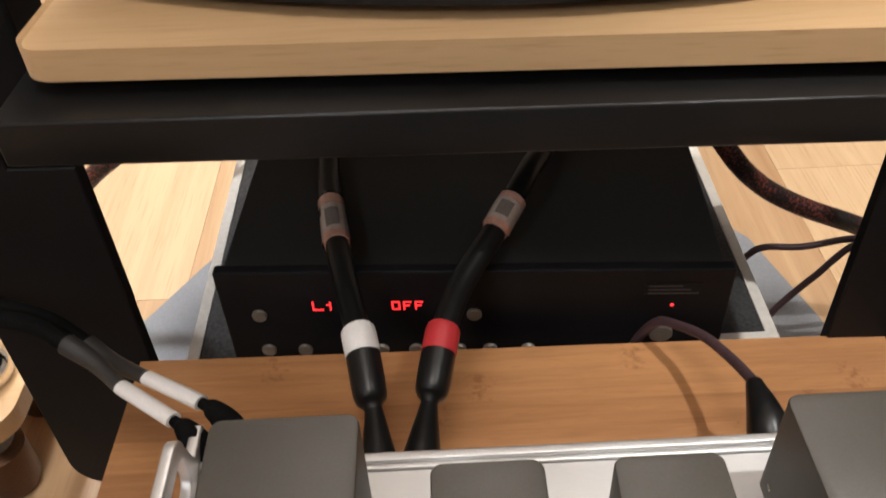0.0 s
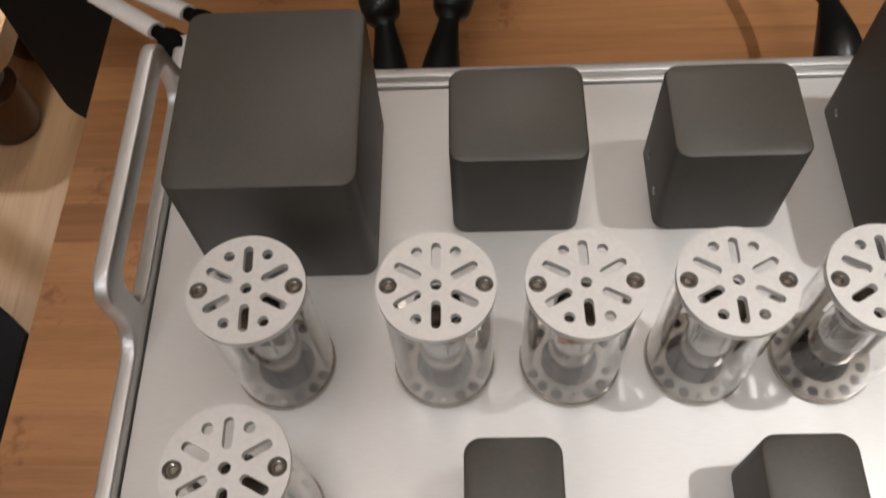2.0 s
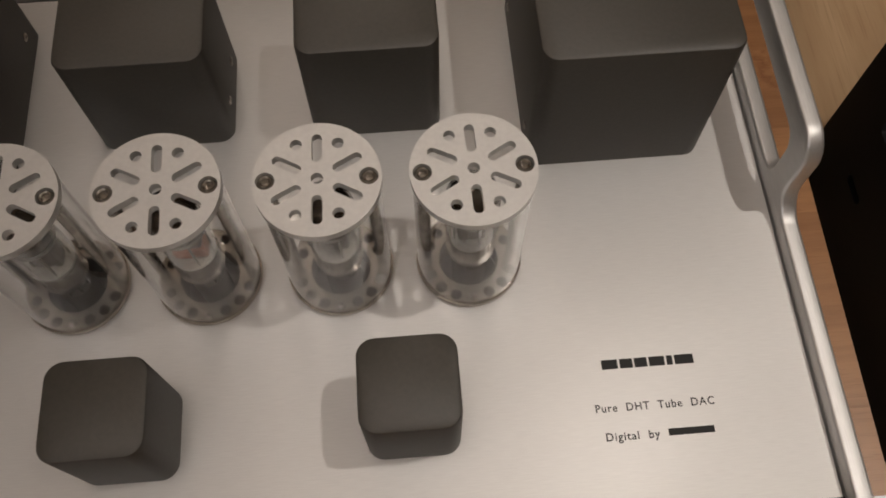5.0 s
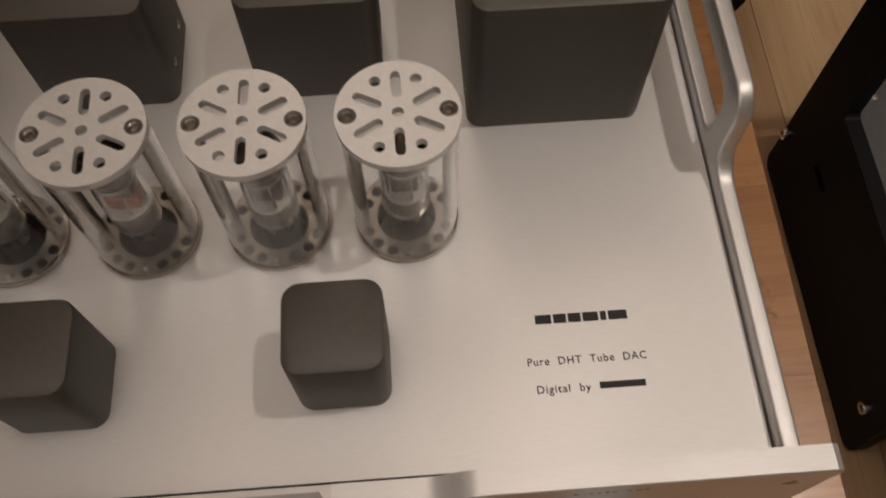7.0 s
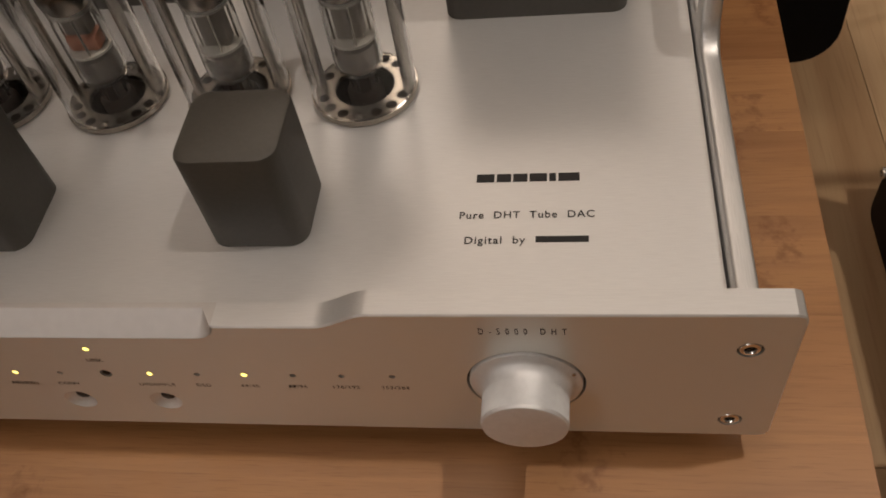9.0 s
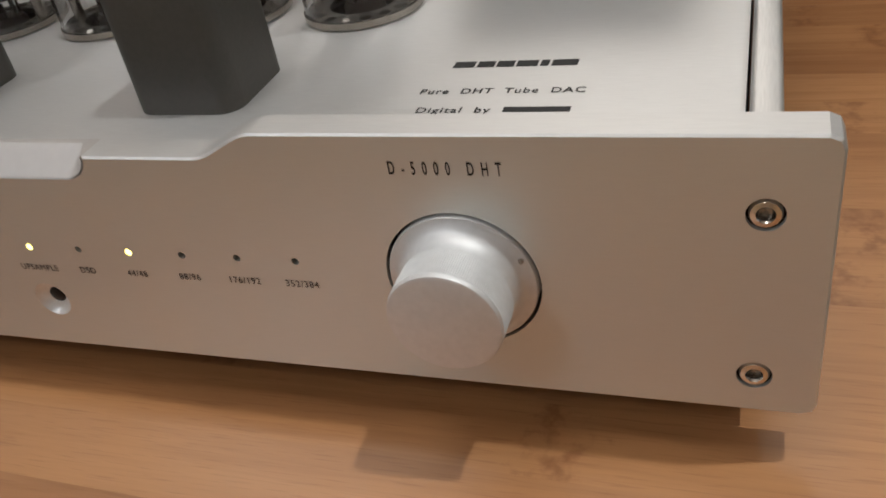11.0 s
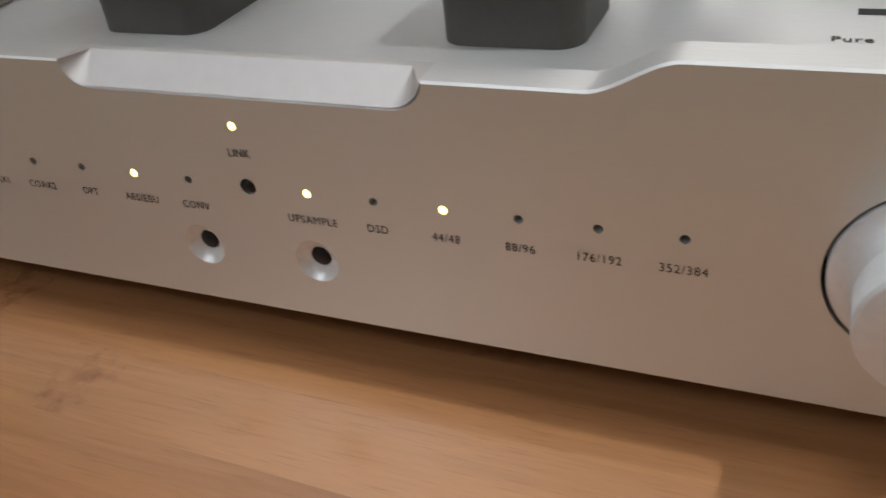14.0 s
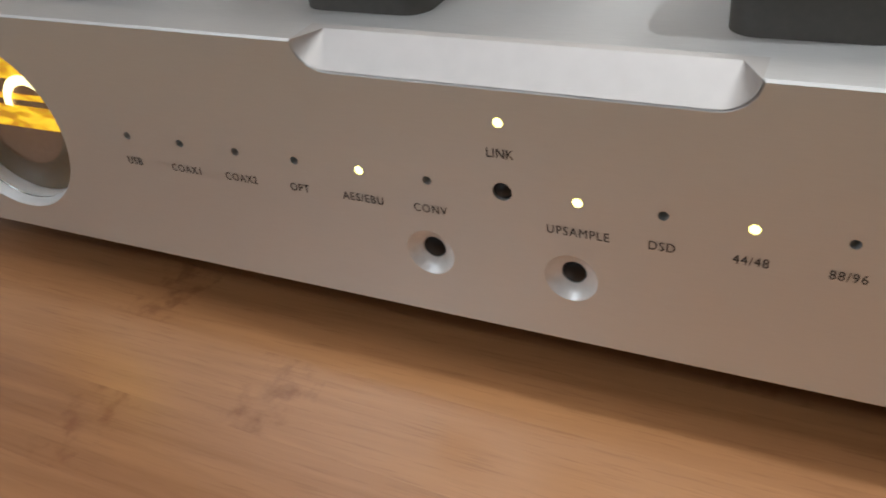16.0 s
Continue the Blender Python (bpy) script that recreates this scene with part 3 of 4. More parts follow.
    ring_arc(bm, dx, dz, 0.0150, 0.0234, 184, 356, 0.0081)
    part("shade_arc", bm, DIAL_SHADE, dial, "dark olive arc painting the shade in the dial's lower half")
    part("dial_glass", turned_in([(0, 0.0016), (0.012, 0.0018), (0.0234, 0.0026), (0.0234, 0.0036), (0, 0.0030)], dx, dz, 48), CLEAR, panel, "", True).visible_shadow = False
    # hex screws
    for x, z in SCREWS:
        sc = part("screw", turned_in([(0.0016, 0.0004), (0.0019, -0.0001), (0.0029, 0.0001), (0.0033, 0.0007), (0.0033, 0.008), (0, 0.008)], x, z, 24), CHROME, panel, "", True)
        part("socket", turned_in([(0.0016, 0.0006), (0.0016, 0.0019), (0, 0.0022)], x, z, 6), CAGE_STEEL, sc)
        part("screw_ring", turned_in([(0.0038, 0.0012), (0.0033, 0.0016), (0.0033, 0.003), (0.0038, 0.003)], x, z, 24), BLACK_METAL, sc)


def turned_in(profile, x, z, steps):
    """A turned piece whose axis is the depth of the front panel."""
    bm = bmesh.new()
    rings = []
    for r, y in profile:
        if r < 1e-7:
            rings.append([bm.verts.new((x, y, z))])
        else:
            rings.append([bm.verts.new((x + r * math.cos(2 * math.pi * k / steps), y, z + r * math.sin(2 * math.pi * k / steps))) for k in range(steps)])
    for a, b in zip(rings, rings[1:]):
        for k in range(steps):
            q = list(dict.fromkeys([a[k % len(a)], a[(k + 1) % len(a)], b[(k + 1) % len(b)], b[k % len(b)]]))
            if len(q) > 2:
                bm.faces.new(q)
    return bm


def ring_arc(bm, x, z, r0, r1, a0, a1, y, steps=24):
    for k in range(steps):
        c = [radians(a0 + (a1 - a0) * j / steps) for j in (k, k + 1)]
        q = [bm.verts.new((x + r * math.cos(a), y, z + r * math.sin(a))) for r, a in ((max(r0, 1e-5), c[0]), (r1, c[0]), (r1, c[1]), (max(r0, 1e-5), c[1]))]
        bm.faces.new(q)


make_front()

TUBES = ((-0.1390, 0.1127), (-0.0740, 0.1126), (-0.0233, 0.1124), (0.0273, 0.1122), (0.0770, 0.1120), (-0.1390, 0.0512))


def make_chassis():
    holes = [circle(x, y, 0.0122, 32) for x, y in TUBES]
    outline = rounded(LEFT + 0.0168, RIGHT - 0.0177, 0.0113, BACK - 0.0040, 0.0006, 2)
    part("top_plate", plate(outline, holes, -0.003, 0.0, lambda u, v, w: (u, v, TOP + w)), ALU_TOP, UNIT, "satin silver aluminium top plate")
    # chassis coloured dark to stand for the shade in the side grooves
    part("chassis", box(LEFT + 0.0160, RIGHT - 0.0172, 0.0140, BACK - 0.004, 0.0165, 0.0560), SHADE_GREY, UNIT)
    rail = part("rear_rail", box(LEFT + 0.0162, RIGHT - 0.0174, BACK, BACK + 0.0058, 0.0165, TOP + 0.0048, 0.0011, 3), ALU_SIDE, UNIT, "", True)
    part("ledge", box(LEFT + 0.0165, RIGHT - 0.0177, BACK - 0.0034, BACK - 0.0001, TOP - 0.006, TOP + 0.0022, 0.0008, 2), ALU_SIDE, rail, "", True)
    for x in (-0.15, 0.144):
        for y in (0.05, 0.22):
            part("foot", lathe([(0, 0), (0.016, 0), (0.018, 0.002), (0.018, 0.0165), (0, 0.0165)], (x, y, 0), steps=24), BLACK_RUBBER, UNIT, "", True)


def side_outline():
    """The side plate, with its raised carrying handle, in depth and height."""
    zt = 0.0776
    pts = [(0.0093, 0.0165), (0.284, 0.0165), (0.284, 0.0815), (0.2825, 0.083), (0.262, 0.083)]
    for k in range(9):
        s = k / 8
        pts.append((0.2600 - 0.0055 * s, 0.085 + 0.018 * s))
    for k in range(7):
        a = radians(90 * k / 6)
        pts.append((0.2420 + 0.0125 * math.cos(a), 0.1035 + 0.0122 * math.sin(a)))
    for k in range(9):
        a = radians(90 + 88 * k / 8)
        pts.append((0.1360 + 0.0122 * math.cos(a), 0.1035 + 0.0122 * math.sin(a)))
    for k in range(10):
        a = radians(90 * k / 9)
        pts.append((0.1128 + 0.0113 * math.cos(a), 0.0889 - 0.0113 * math.sin(a)))
    pts += [(0.0093, zt)]
    return pts


def make_sides():
    slot_hole = []
    for cy, cz, a0 in ((0.2415, 0.0848, -90), (0.2415, 0.0962, 0), (0.1440, 0.0962, 90), (0.1440, 0.0848, 180)):
        r = 0.0075
        slot_hole += [(cy + r * math.cos(radians(a0 + 90 * k / 6)), cz + r * math.sin(radians(a0 + 90 * k / 6))) for k in range(7)]
    for x, s in ((RIGHT - 0.0100, 1), (LEFT + 0.0090, -1)):
        part("side_plate", round_slab(side_outline(), [slot_hole], 0.0068, 0.0013, (lambda u, v, w, x=x, s=s: (x - s * w, u, v))), ALU_SIDE, UNIT, "silver side plate with a raised handle loop", True)


def cover(x0, x1, y0, y1, top, screwed=True):
    """A moulded metal cover with rounded upright corners and a soft top edge."""
    bm = bmesh.new()
    rows = []
    for r_in, z in ((0.0, TOP), (0.0, top - 0.0016), (0.00045, top - 0.0005), (0.0016, top)):
        r = 0.0062 - r_in * 0.5
        loop = rounded(x0 + r_in, x1 - r_in, y0 + r_in, y1 - r_in, r, 7)
        rows.append([bm.verts.new((u, v, z)) for u, v in loop])
    for a, b in zip(rows, rows[1:]):
        for k in range(len(a)):
            bm.faces.new((a[k - 1], a[k], b[k], b[k - 1]))
    bm.faces.new(rows[-1])
    bm.faces.new(rows[0][::-1])
    ob = part("transformer_cover", bm, GREY_PAINT, UNIT, "dark grey textured metal transformer cover", True)
    if screwed:
        for x, side in ((x0, -1), (x1, 1)):
            for y in (y0 + 0.013, y1 - 0.014):
                part("screw", lathe([(0.0007, -0.0006 * side), (0.0009, 0.0004 * side), (0.0017, 0.0003 * side), (0.0020, 0)], (x, y, TOP + 0.011), "x", 14), CAGE_STEEL, ob, "", True)


def make_covers():
    cover(-0.1760, -0.1030, 0.1530, 0.2395, 0.1428)
    cover(0.1045, 0.1760, 0.1517, 0.2390, 0.1412)
    cover(-0.0700, -0.0150, 0.1732, 0.2200, 0.1260)
    cover(0.0178, 0.0710, 0.1725, 0.2185, 0.1264)
    cover(-0.0660, -0.0320, 0.0358, 0.0690, 0.1115, False)
    cover(0.0346, 0.0680, 0.0368, 0.0690, 0.1113, False)


def make_tube(x, y, turn, inner):
    """One caged valve: perforated base ring, two chrome posts, glass sleeve, slotted cap, and the tube in it."""
    at = Matrix.Translation((x, y, 0)) @ Matrix.Rotation(radians(turn), 4, "Z")
    mapped = lambda u, v, z: tuple(at @ Vector((u, v, z)))
    base_holes = [circle(0, 0, 0.0115, 32)]
    for k in range(16):
        a = 360 / 16 * k
        if k % 4:
            base_holes.append(circle(0.0160 * math.cos(radians(a)), 0.0160 * math.sin(radians(a)), 0.0021, 16))
    cage = part("tube_cage", plate(circle(0, 0, 0.0203, 48), base_holes, -0.0022, 0.0, lambda u, v, w: mapped(u, v, TOP + 0.0026 + w)), CAGE_STEEL, UNIT, "silver tube cage with a slotted cap and clear sleeve")
    # dark disc added so the ring's holes read as shaded
    part("hole_shade", lathe([(0.0126, TOP + 0.0005), (0.0196, TOP + 0.0005)], (x, y, 0)), WELL_SHADE, cage)
    part("socket", lathe([(0.0116, TOP + 0.0025), (0.0116, TOP - 0.012), (0, TOP - 0.012)], (x, y, 0)), WELL_SHADE, cage, "tube socket well coloured dark for its shade", True)
    cap_holes = [slot(0, 0, radians(a), 0.0076, 0.0145, 0.0017) for a in (90, 270, 29, 151, 209, 331)]
    cap_holes += [circle(0.0143 * math.cos(radians(a)), 0.0143 * math.sin(radians(a)), 0.00195, 16) for a in (62, 118, 242, 298)]
    cap_holes += [circle(0, 0, 0.0020, 16)] + [circle(s * 0.0164, 0, 0.0031, 20) for s in (-1, 1)]
    cap = part("cap", plate(circle(0, 0, 0.0205, 64), cap_holes, -0.0030, 0.0, lambda u, v, w: mapped(u, v, 0.1422 + w)), ALU_CAP, cage, "round silver cap with radial slots")
    for s in (-1, 1):
        px, py, _ = mapped(s * 0.0164, 0, 0)
        part("post", lathe([(0, TOP + 0.0026), (0.0021, TOP + 0.0026), (0.0021, 0.1392), (0, 0.1392)], (px, py, 0), steps=16), CAGE_STEEL, cage, "", True)
        part("screw", lathe([(0, 0.1400), (0.0013, 0.1400), (0.0014, 0.1417), (0.0019, 0.1420), (0.0024, 0.1415), (0.0028, 0.1406), (0.0028, 0.1398), (0.0031, 0.1397), (0.0031, 0.1393), (0, 0.1393)], (px, py, 0), steps=20), CAGE_STEEL, cage, "", True)
        px, py, _ = mapped(0, s * 0.0164, 0)
        part("screw", lathe([(0, TOP + 0.0036), (0.0010, TOP + 0.0035), (0.0018, TOP + 0.0026), (0, TOP + 0.0026)], (px, py, 0), steps=12), CHROME, cage, "", True)
    sl = part("glass_sleeve", lathe([(0.0198, TOP + 0.0027), (0.0198, 0.1391), (0.0188, 0.1391), (0.0188, TOP + 0.0027), (0.0198, TOP + 0.0027)], (x, y, 0), steps=48), CLEAR, cage, "", True)
    sl.visible_shadow = False
    lean = random.Random(int(x * 9000) + int(y * 7000)).uniform(-0.0008, 0.0008)
    c = (x + lean, y - lean, 0)
    outer = [(0.0062, 0.0817), (0.0084, 0.0836), (0.0092, 0.0872), (0.0090, 0.1100), (0.0086, 0.1145), (0.0091, 0.1180), (0.0096, 0.1215), (0.0094, 0.1248), (0.0082, 0.1278), (0.0058, 0.1300), (0.0026, 0.1312), (0.0016, 0.1328), (0.0006, 0.1333)]
    shell = [(0.0006, 0.0812)] + outer + [(max(q - 0.0006, 0.0006), z - 0.0003) for q, z in outer[::-1]] + [(0.0006, 0.0820), (0.0006, 0.0812)]
    tube = part("vacuum_tube", lathe(shell, c, steps=32), TUBE_GLASS, UNIT, "small clear glass vacuum tube", True)
    tube.visible_shadow = False
    part("getter", lathe([(0.0076, 0.1158), (0.0083, 0.1180), (0.0088, 0.1215), (0.0086, 0.1245), (0.0075, 0.1272), (0.0052, 0.1293), (0.0022, 0.1305), (0, 0.1307)], c, steps=32), GETTER, tube, "silvered getter dome", True)
    for z in (0.0966, 0.1140):
        part("mica", lathe([(0, z), (0.0080, z), (0.0080, z + 0.0010), (0, z + 0.0010)], c, steps=24), MICA, tube)
    mid = 0.1045 if inner is COPPER else 0.0976
    if inner is COPPER:
        part("anode", box(c[0] - 0.0062, c[0] + 0.0062, c[1] - 0.0042, c[1] + 0.0042, 0.0977, mid, 0.0016, 2), COPPER, tube, "copper-coloured lower electrode", True)
    part("anode", box(c[0] - 0.0050, c[0] + 0.0050, c[1] - 0.0034, c[1] + 0.0034, mid, 0.1139, 0.0012, 2), ANODE, tube, "", True)
    for k in range(4):
        a = radians(20 + 90 * k)
        part("rod", lathe([(0, 0.0976), (0.0005, 0.0976), (0.0005, 0.1178), (0, 0.1178)], (c[0] + 0.0066 * math.cos(a), c[1] + 0.0066 * math.sin(a), 0), steps=6), CAGE_STEEL, tube)
    part("stem", lathe([(0, 0.0819), (0.0050, 0.0827), (0.0072, 0.0845), (0.0081, 0.0874), (0.0081, 0.0910), (0.0076, 0.0946), (0.0040, 0.0964), (0, 0.0965)], c, steps=20), STEM, tube, "smoky brown glass stem", True)
    bm = bmesh.new()
    for k in range(7):
        a = radians(360 / 7 * k)
        lathe([(0, TOP - 0.012), (0.0006, TOP - 0.012), (0.0006, 0.0808), (0, 0.0808)], (c[0] + 0.0048 * math.cos(a), c[1] + 0.0048 * math.sin(a), 0), steps=6, bm=bm)
    part("pins", bm, WELL_SHADE, tube)
    part("base", lathe([(0, TOP - 0.0118), (0.0066, TOP - 0.0118), (0.0070, TOP + 0.0020), (0.0058, TOP + 0.0040), (0.0036, TOP + 0.0044), (0, TOP + 0.0044)], c, steps=20), WELL_SHADE, tube, "dark moulded tube base", True)


def make_unit():
    make_chassis()
    make_sides()
    make_covers()
    for k, (x, y) in enumerate(TUBES):
        make_tube(x, y, (2, 0, 1, -1, 1, 1)[k], COPPER if k == 2 else ANODE)
    # printing on the top plate: the maker's mark as plain blocks, then the words
    flat = lambda x, y: Matrix.Translation((x, y, TOP + 0.00012))
    for x0, x1 in ((0.1222, 0.1282), (0.1290, 0.1338), (0.1345, 0.1393), (0.1400, 0.1458), (0.1466, 0.1488), (0.1496, 0.1566)):
        part("maker_mark", box(x0, x1, 0.0632, 0.0668, TOP + 0.00004, TOP + 0.00014), BLACK_PRINT, UNIT)
    lettering("Pure  DHT  Tube  DAC", 0.0042, flat(0.1393, 0.0486), BLACK_PRINT, UNIT, width=0.0436, bold=0.014, spacing=1.15)
    lettering("Digital  by", 0.0042, flat(0.1294, 0.0381), BLACK_PRINT, UNIT, width=0.0195, bold=0.014, spacing=1.15)
    bm = bmesh.new()
    add_box(bm, 0.1425, 0.1592, 0.0372, 0.0397, TOP + 0.00004, TOP + 0.00014)
    part("maker_mark", bm, BLACK_PRINT, UNIT)


make_unit()

# ---------------------------------------------------------------- black equipment rack behind, with what stands in it
RACK = Matrix.Translation((-0.0326, 0.4070, 0)) @ Matrix.Rotation(radians(-2.1), 4, "Z")


def make_rack():
    base = empty("equipment_rack")
    tagged(base, "black powder-coated steel rack with broad flat legs", "rack")
    inner, zb, zt, low = 0.2506, 0.1728, 0.2055, -0.168
    for s, outer in ((-1, 0.357), (1, 0.378)):
        o = [(inner, zb - 0.001), (inner, low + 0.012)]
        o += [(inner + 0.012 - 0.012 * math.cos(radians(15 * k)), low + 0.012 - 0.012 * math.sin(radians(15 * k))) for k in range(1, 7)]
        o += [(outer - 0.030 + 0.030 * math.sin(radians(15 * k)), low + 0.030 - 0.030 * math.cos(radians(15 * k))) for k in range(7)]
        o += [(outer, zt - 0.003), (0.2936, zt - 0.003), (0.2936, zb - 0.001)]
        o = [(s * u, v) for u, v in o]
        part("leg", plate(o if s > 0 else o[::-1], [], 0.010, 0.001, lambda u, v, w: (u, w, v)), BLACK_METAL, base, "broad flat leg with rounded lower corners")
        part("side_panel", box(min(s * (outer - 0.009), s * outer), max(s * (outer - 0.009), s * outer), 0.0105, 0.19, low + 0.042, 0.095), BLACK_METAL, base)
        for y in (0.175,):
            part("foot", lathe([(0, FLOOR), (0.006, FLOOR), (0.010, low + 0.03), (0.010, low + 0.042), (0, low + 0.042)], (s * (outer - 0.0045), y, 0), steps=16), BLACK_METAL, base, "", True)
        part("post", box(min(s * 0.305, s * 0.352), max(s * 0.305, s * 0.352), 0.09, 0.14, 0.0952, 0.75, 0.003), BLACK_METAL, base)
        part("side_rail", box(min(s * 0.271, s * 0.2805), max(s * 0.271, s * 0.2805), 0.0105, 0.40, zb - 0.02, zb), BLACK_METAL, base)
    part("shelf", box(-0.2930, 0.2930, -0.0005, 0.39, zb, zt, 0.0025, 3), BLACK_SHELF, base, "", True)
    base.matrix_world = RACK
    turned = Matrix.Translation((-0.0326, 0.4070, 0)) @ Matrix.Rotation(radians(-2.9), 4, "Z")
    top = empty("support_board")
    tagged(top, "thick pale birch board with rounded corners on the rack", "board")
    part("board", plate(rounded(-0.2805, 0.2945, 0.0234, 0.375, 0.0206, 7), [], -0.0192, 0.0025, lambda u, v, w: (u, v, 0.2356 + w)), BIRCH, top, "", True)
    for x in (-0.22, 0.23):
        for y in (0.10, 0.33):
            part("pad", lathe([(0, 0.2055), (0.018, 0.2055), (0.018, 0.2165), (0, 0.2165)], (x, y, 0), steps=20), BLACK_RUBBER, top)
    top.matrix_world = turned
    deck = empty("curved_component")
    tagged(deck, "low black component with a bowed front on the birch board", "hi-fi component")
    arc = [(0.0187 + 0.748 * math.sin(radians(a)), 0.7966 - 0.748 * math.cos(radians(a))) for a in range(-22, 24, 2)]
    part("body", plate(arc + [(0.30, 0.365), (-0.262, 0.365)], [], -0.0705, 0.004, lambda u, v, w: (u, v, 0.3165 + w)), SPECKLE_SOFT, deck)
    for x in (-0.2, 0.22):
        for y in (0.13, 0.34):
            part("foot", lathe([(0, 0.2356), (0.02, 0.2356), (0.02, 0.2465), (0, 0.2465)], (x, y, 0), steps=20), BLACK_RUBBER, deck)
    deck.matrix_world = turned


SPECKLE_SOFT = plain("dark_textured_casing", (0.012, 0.012, 0.012), 0.6, 0.0, 0.6, 120, 0.0002, 0.3)
make_rack()


def ring_box(half, y0, y1, t, z0, z1):
    """Four mitred strips round a slab."""
    o = [(-half, y0), (half, y0), (half, y1), (-half, y1)]
    i = [(-half + t, y0 + t), (half - t, y0 + t), (half - t, y1 - t), (-half + t, y1 - t)]
    return plate(o, [i], z1 - z0, 0.0, lambda u, v, w: (u, v, z1 - w))


def make_power_amp():
    plat = empty("stone_platform")
    tagged(plat, "speckled black platform with a white edge on the floor", "platform")
    high = -0.0655
    part("slab", box(-0.2384, 0.2384, 0.010, 0.40, FLOOR + 0.005, high, 0.001), SPECKLE, plat)
    part("edge_band", ring_box(0.2482, 0.0, 0.41, 0.0096, FLOOR + 0.0046, high + 0.0003), WHITE_EDGE, plat, "white edge band")
    plat.matrix_world = Matrix.Translation((-0.0312, 0.4563, 0))
    amp = empty("power_amplifier")
    tagged(amp, "black metal amplifier with a red display", "amplifier")
    # a wide black box with a thick front panel, buttons and red figures
    z0, z1 = -0.057, 0.0520
    # body colour raised for its lit top; the unlit front gets a darker black
    part("body", box(-0.183, 0.183, 0.010, 0.336, z0, z1, 0.001), BLACK_LIT_TOP, amp)
    front = part("front_panel", box(-0.189, 0.189, 0.0, 0.010, z0 - 0.003, z1 + 0.0025, 0.0017), BLACK_METAL, amp)
    for x in (-0.16, 0.16):
        for y in (0.06, 0.30):
            part("foot", lathe([(0, high), (0.017, high), (0.017, z0), (0, z0)], (x, y, 0), steps=20), BLACK_RUBBER, amp)
    for x, z in ((-0.1609, 0.0115), (0.0020, 0.0115), (-0.1600, -0.0271), (-0.1310, -0.0271), (-0.0706, -0.0271), (-0.0438, -0.0271), (-0.0105, -0.0271), (0.0138, -0.0271), (0.0432, -0.0271)):
        part("button", turned_in([(0, -0.0030), (0.0052, -0.0027), (0.0057, -0.0018), (0.0057, 0.0), (0, 0.0)], x, z, 20), BRASS_KEY, front, "", True)
    label = part("label", box(0.126, 0.1672, -0.0005, 0.0, 0.0287, 0.0417), BLACK_METAL, front, "dark name plate with illegible print")
    bm = bmesh.new()
    for k in range(3):
        add_box(bm, 0.1285, 0.1650 - 0.006 * k, -0.0007, -0.0005, 0.0310 + 0.0036 * k, 0.0323 + 0.0036 * k)
    part("print", bm, PALE_PRINT, label)
    part("standby_light", turned_in([(0, -0.0010), (0.0012, -0.0007), (0.0014, 0), (0, 0)], 0.1475, 0.0195, 10), LED_RED, front, "red standby light")
    part("power_button", turned_in([(0, -0.0025), (0.0082, -0.0023), (0.0088, -0.0017), (0.0088, 0), (0, 0)], 0.1428, -0.0103, 24), BRASS_KEY, front, "", True)
    face = lambda x, z: Matrix.Translation((x, -0.0004, z)) @ Matrix.Rotation(radians(90), 4, "X")
    bm = bmesh.new()
    # the word OFF in straight lit strokes
    for x in (-0.0595, -0.0508, -0.0421):
        add_box(bm, x, x + 0.0013, -0.0005, 0.0, 0.0165, 0.0250)
        add_box(bm, x + 0.0013, x + 0.0065, -0.0005, 0.0, 0.0239, 0.0250)
        if x == -0.0595:
            add_box(bm, x + 0.0052, x + 0.0065, -0.0005, 0.0, 0.0165, 0.0239)
            add_box(bm, x + 0.0013, x + 0.0052, -0.0005, 0.0, 0.0165, 0.0176)
        else:
            add_box(bm, x + 0.0013, x + 0.0052, -0.0005, 0.0, 0.0202, 0.0213)
    part("display", bm, LED_RED, front)
    bm = bmesh.new()
    for x0, x1, b0, b1 in ((-0.1193, -0.1180, 0.0165, 0.0250), (-0.1193, -0.1110, 0.0161, 0.0172), (-0.1063, -0.1050, 0.0165, 0.0250), (-0.1085, -0.1063, 0.0215, 0.0226)):
        add_box(bm, x0, x1, -0.0005, 0.0, b0, b1)
    part("display", bm, LED_RED, front)
    amp.matrix_world = Matrix.Translation((-0.0402, 0.4297, 0)) @ Matrix.Rotation(radians(-3.5), 4, "Z")
    mat_ob = part("floor_mat", plate([(-0.43, 0.50), (0.355, 0.50), (0.335, 0.60), (0.297, 0.735), (0.20, 0.86), (-0.26, 0.86), (-0.343, 0.731), (-0.40, 0.635)], [], -0.004, 0.0, lambda u, v, w: (-0.06 + 1.051 * (u + 0.06), -0.025 + 1.051 * (v + 0.025), FLOOR + 0.0045 + w)), GREY_MAT)
    tagged(mat_ob, "flat blue-grey felt mat under the stone platform", "mat")


PALE_PRINT = plain("grey_print", (0.045, 0.042, 0.04), 0.6, 0.0, 0.1, 60)
BRASS_KEY = plain("dull_nickel_button", (0.30, 0.27, 0.23), 0.4, 0.6, 0.1, 80)
make_power_amp()


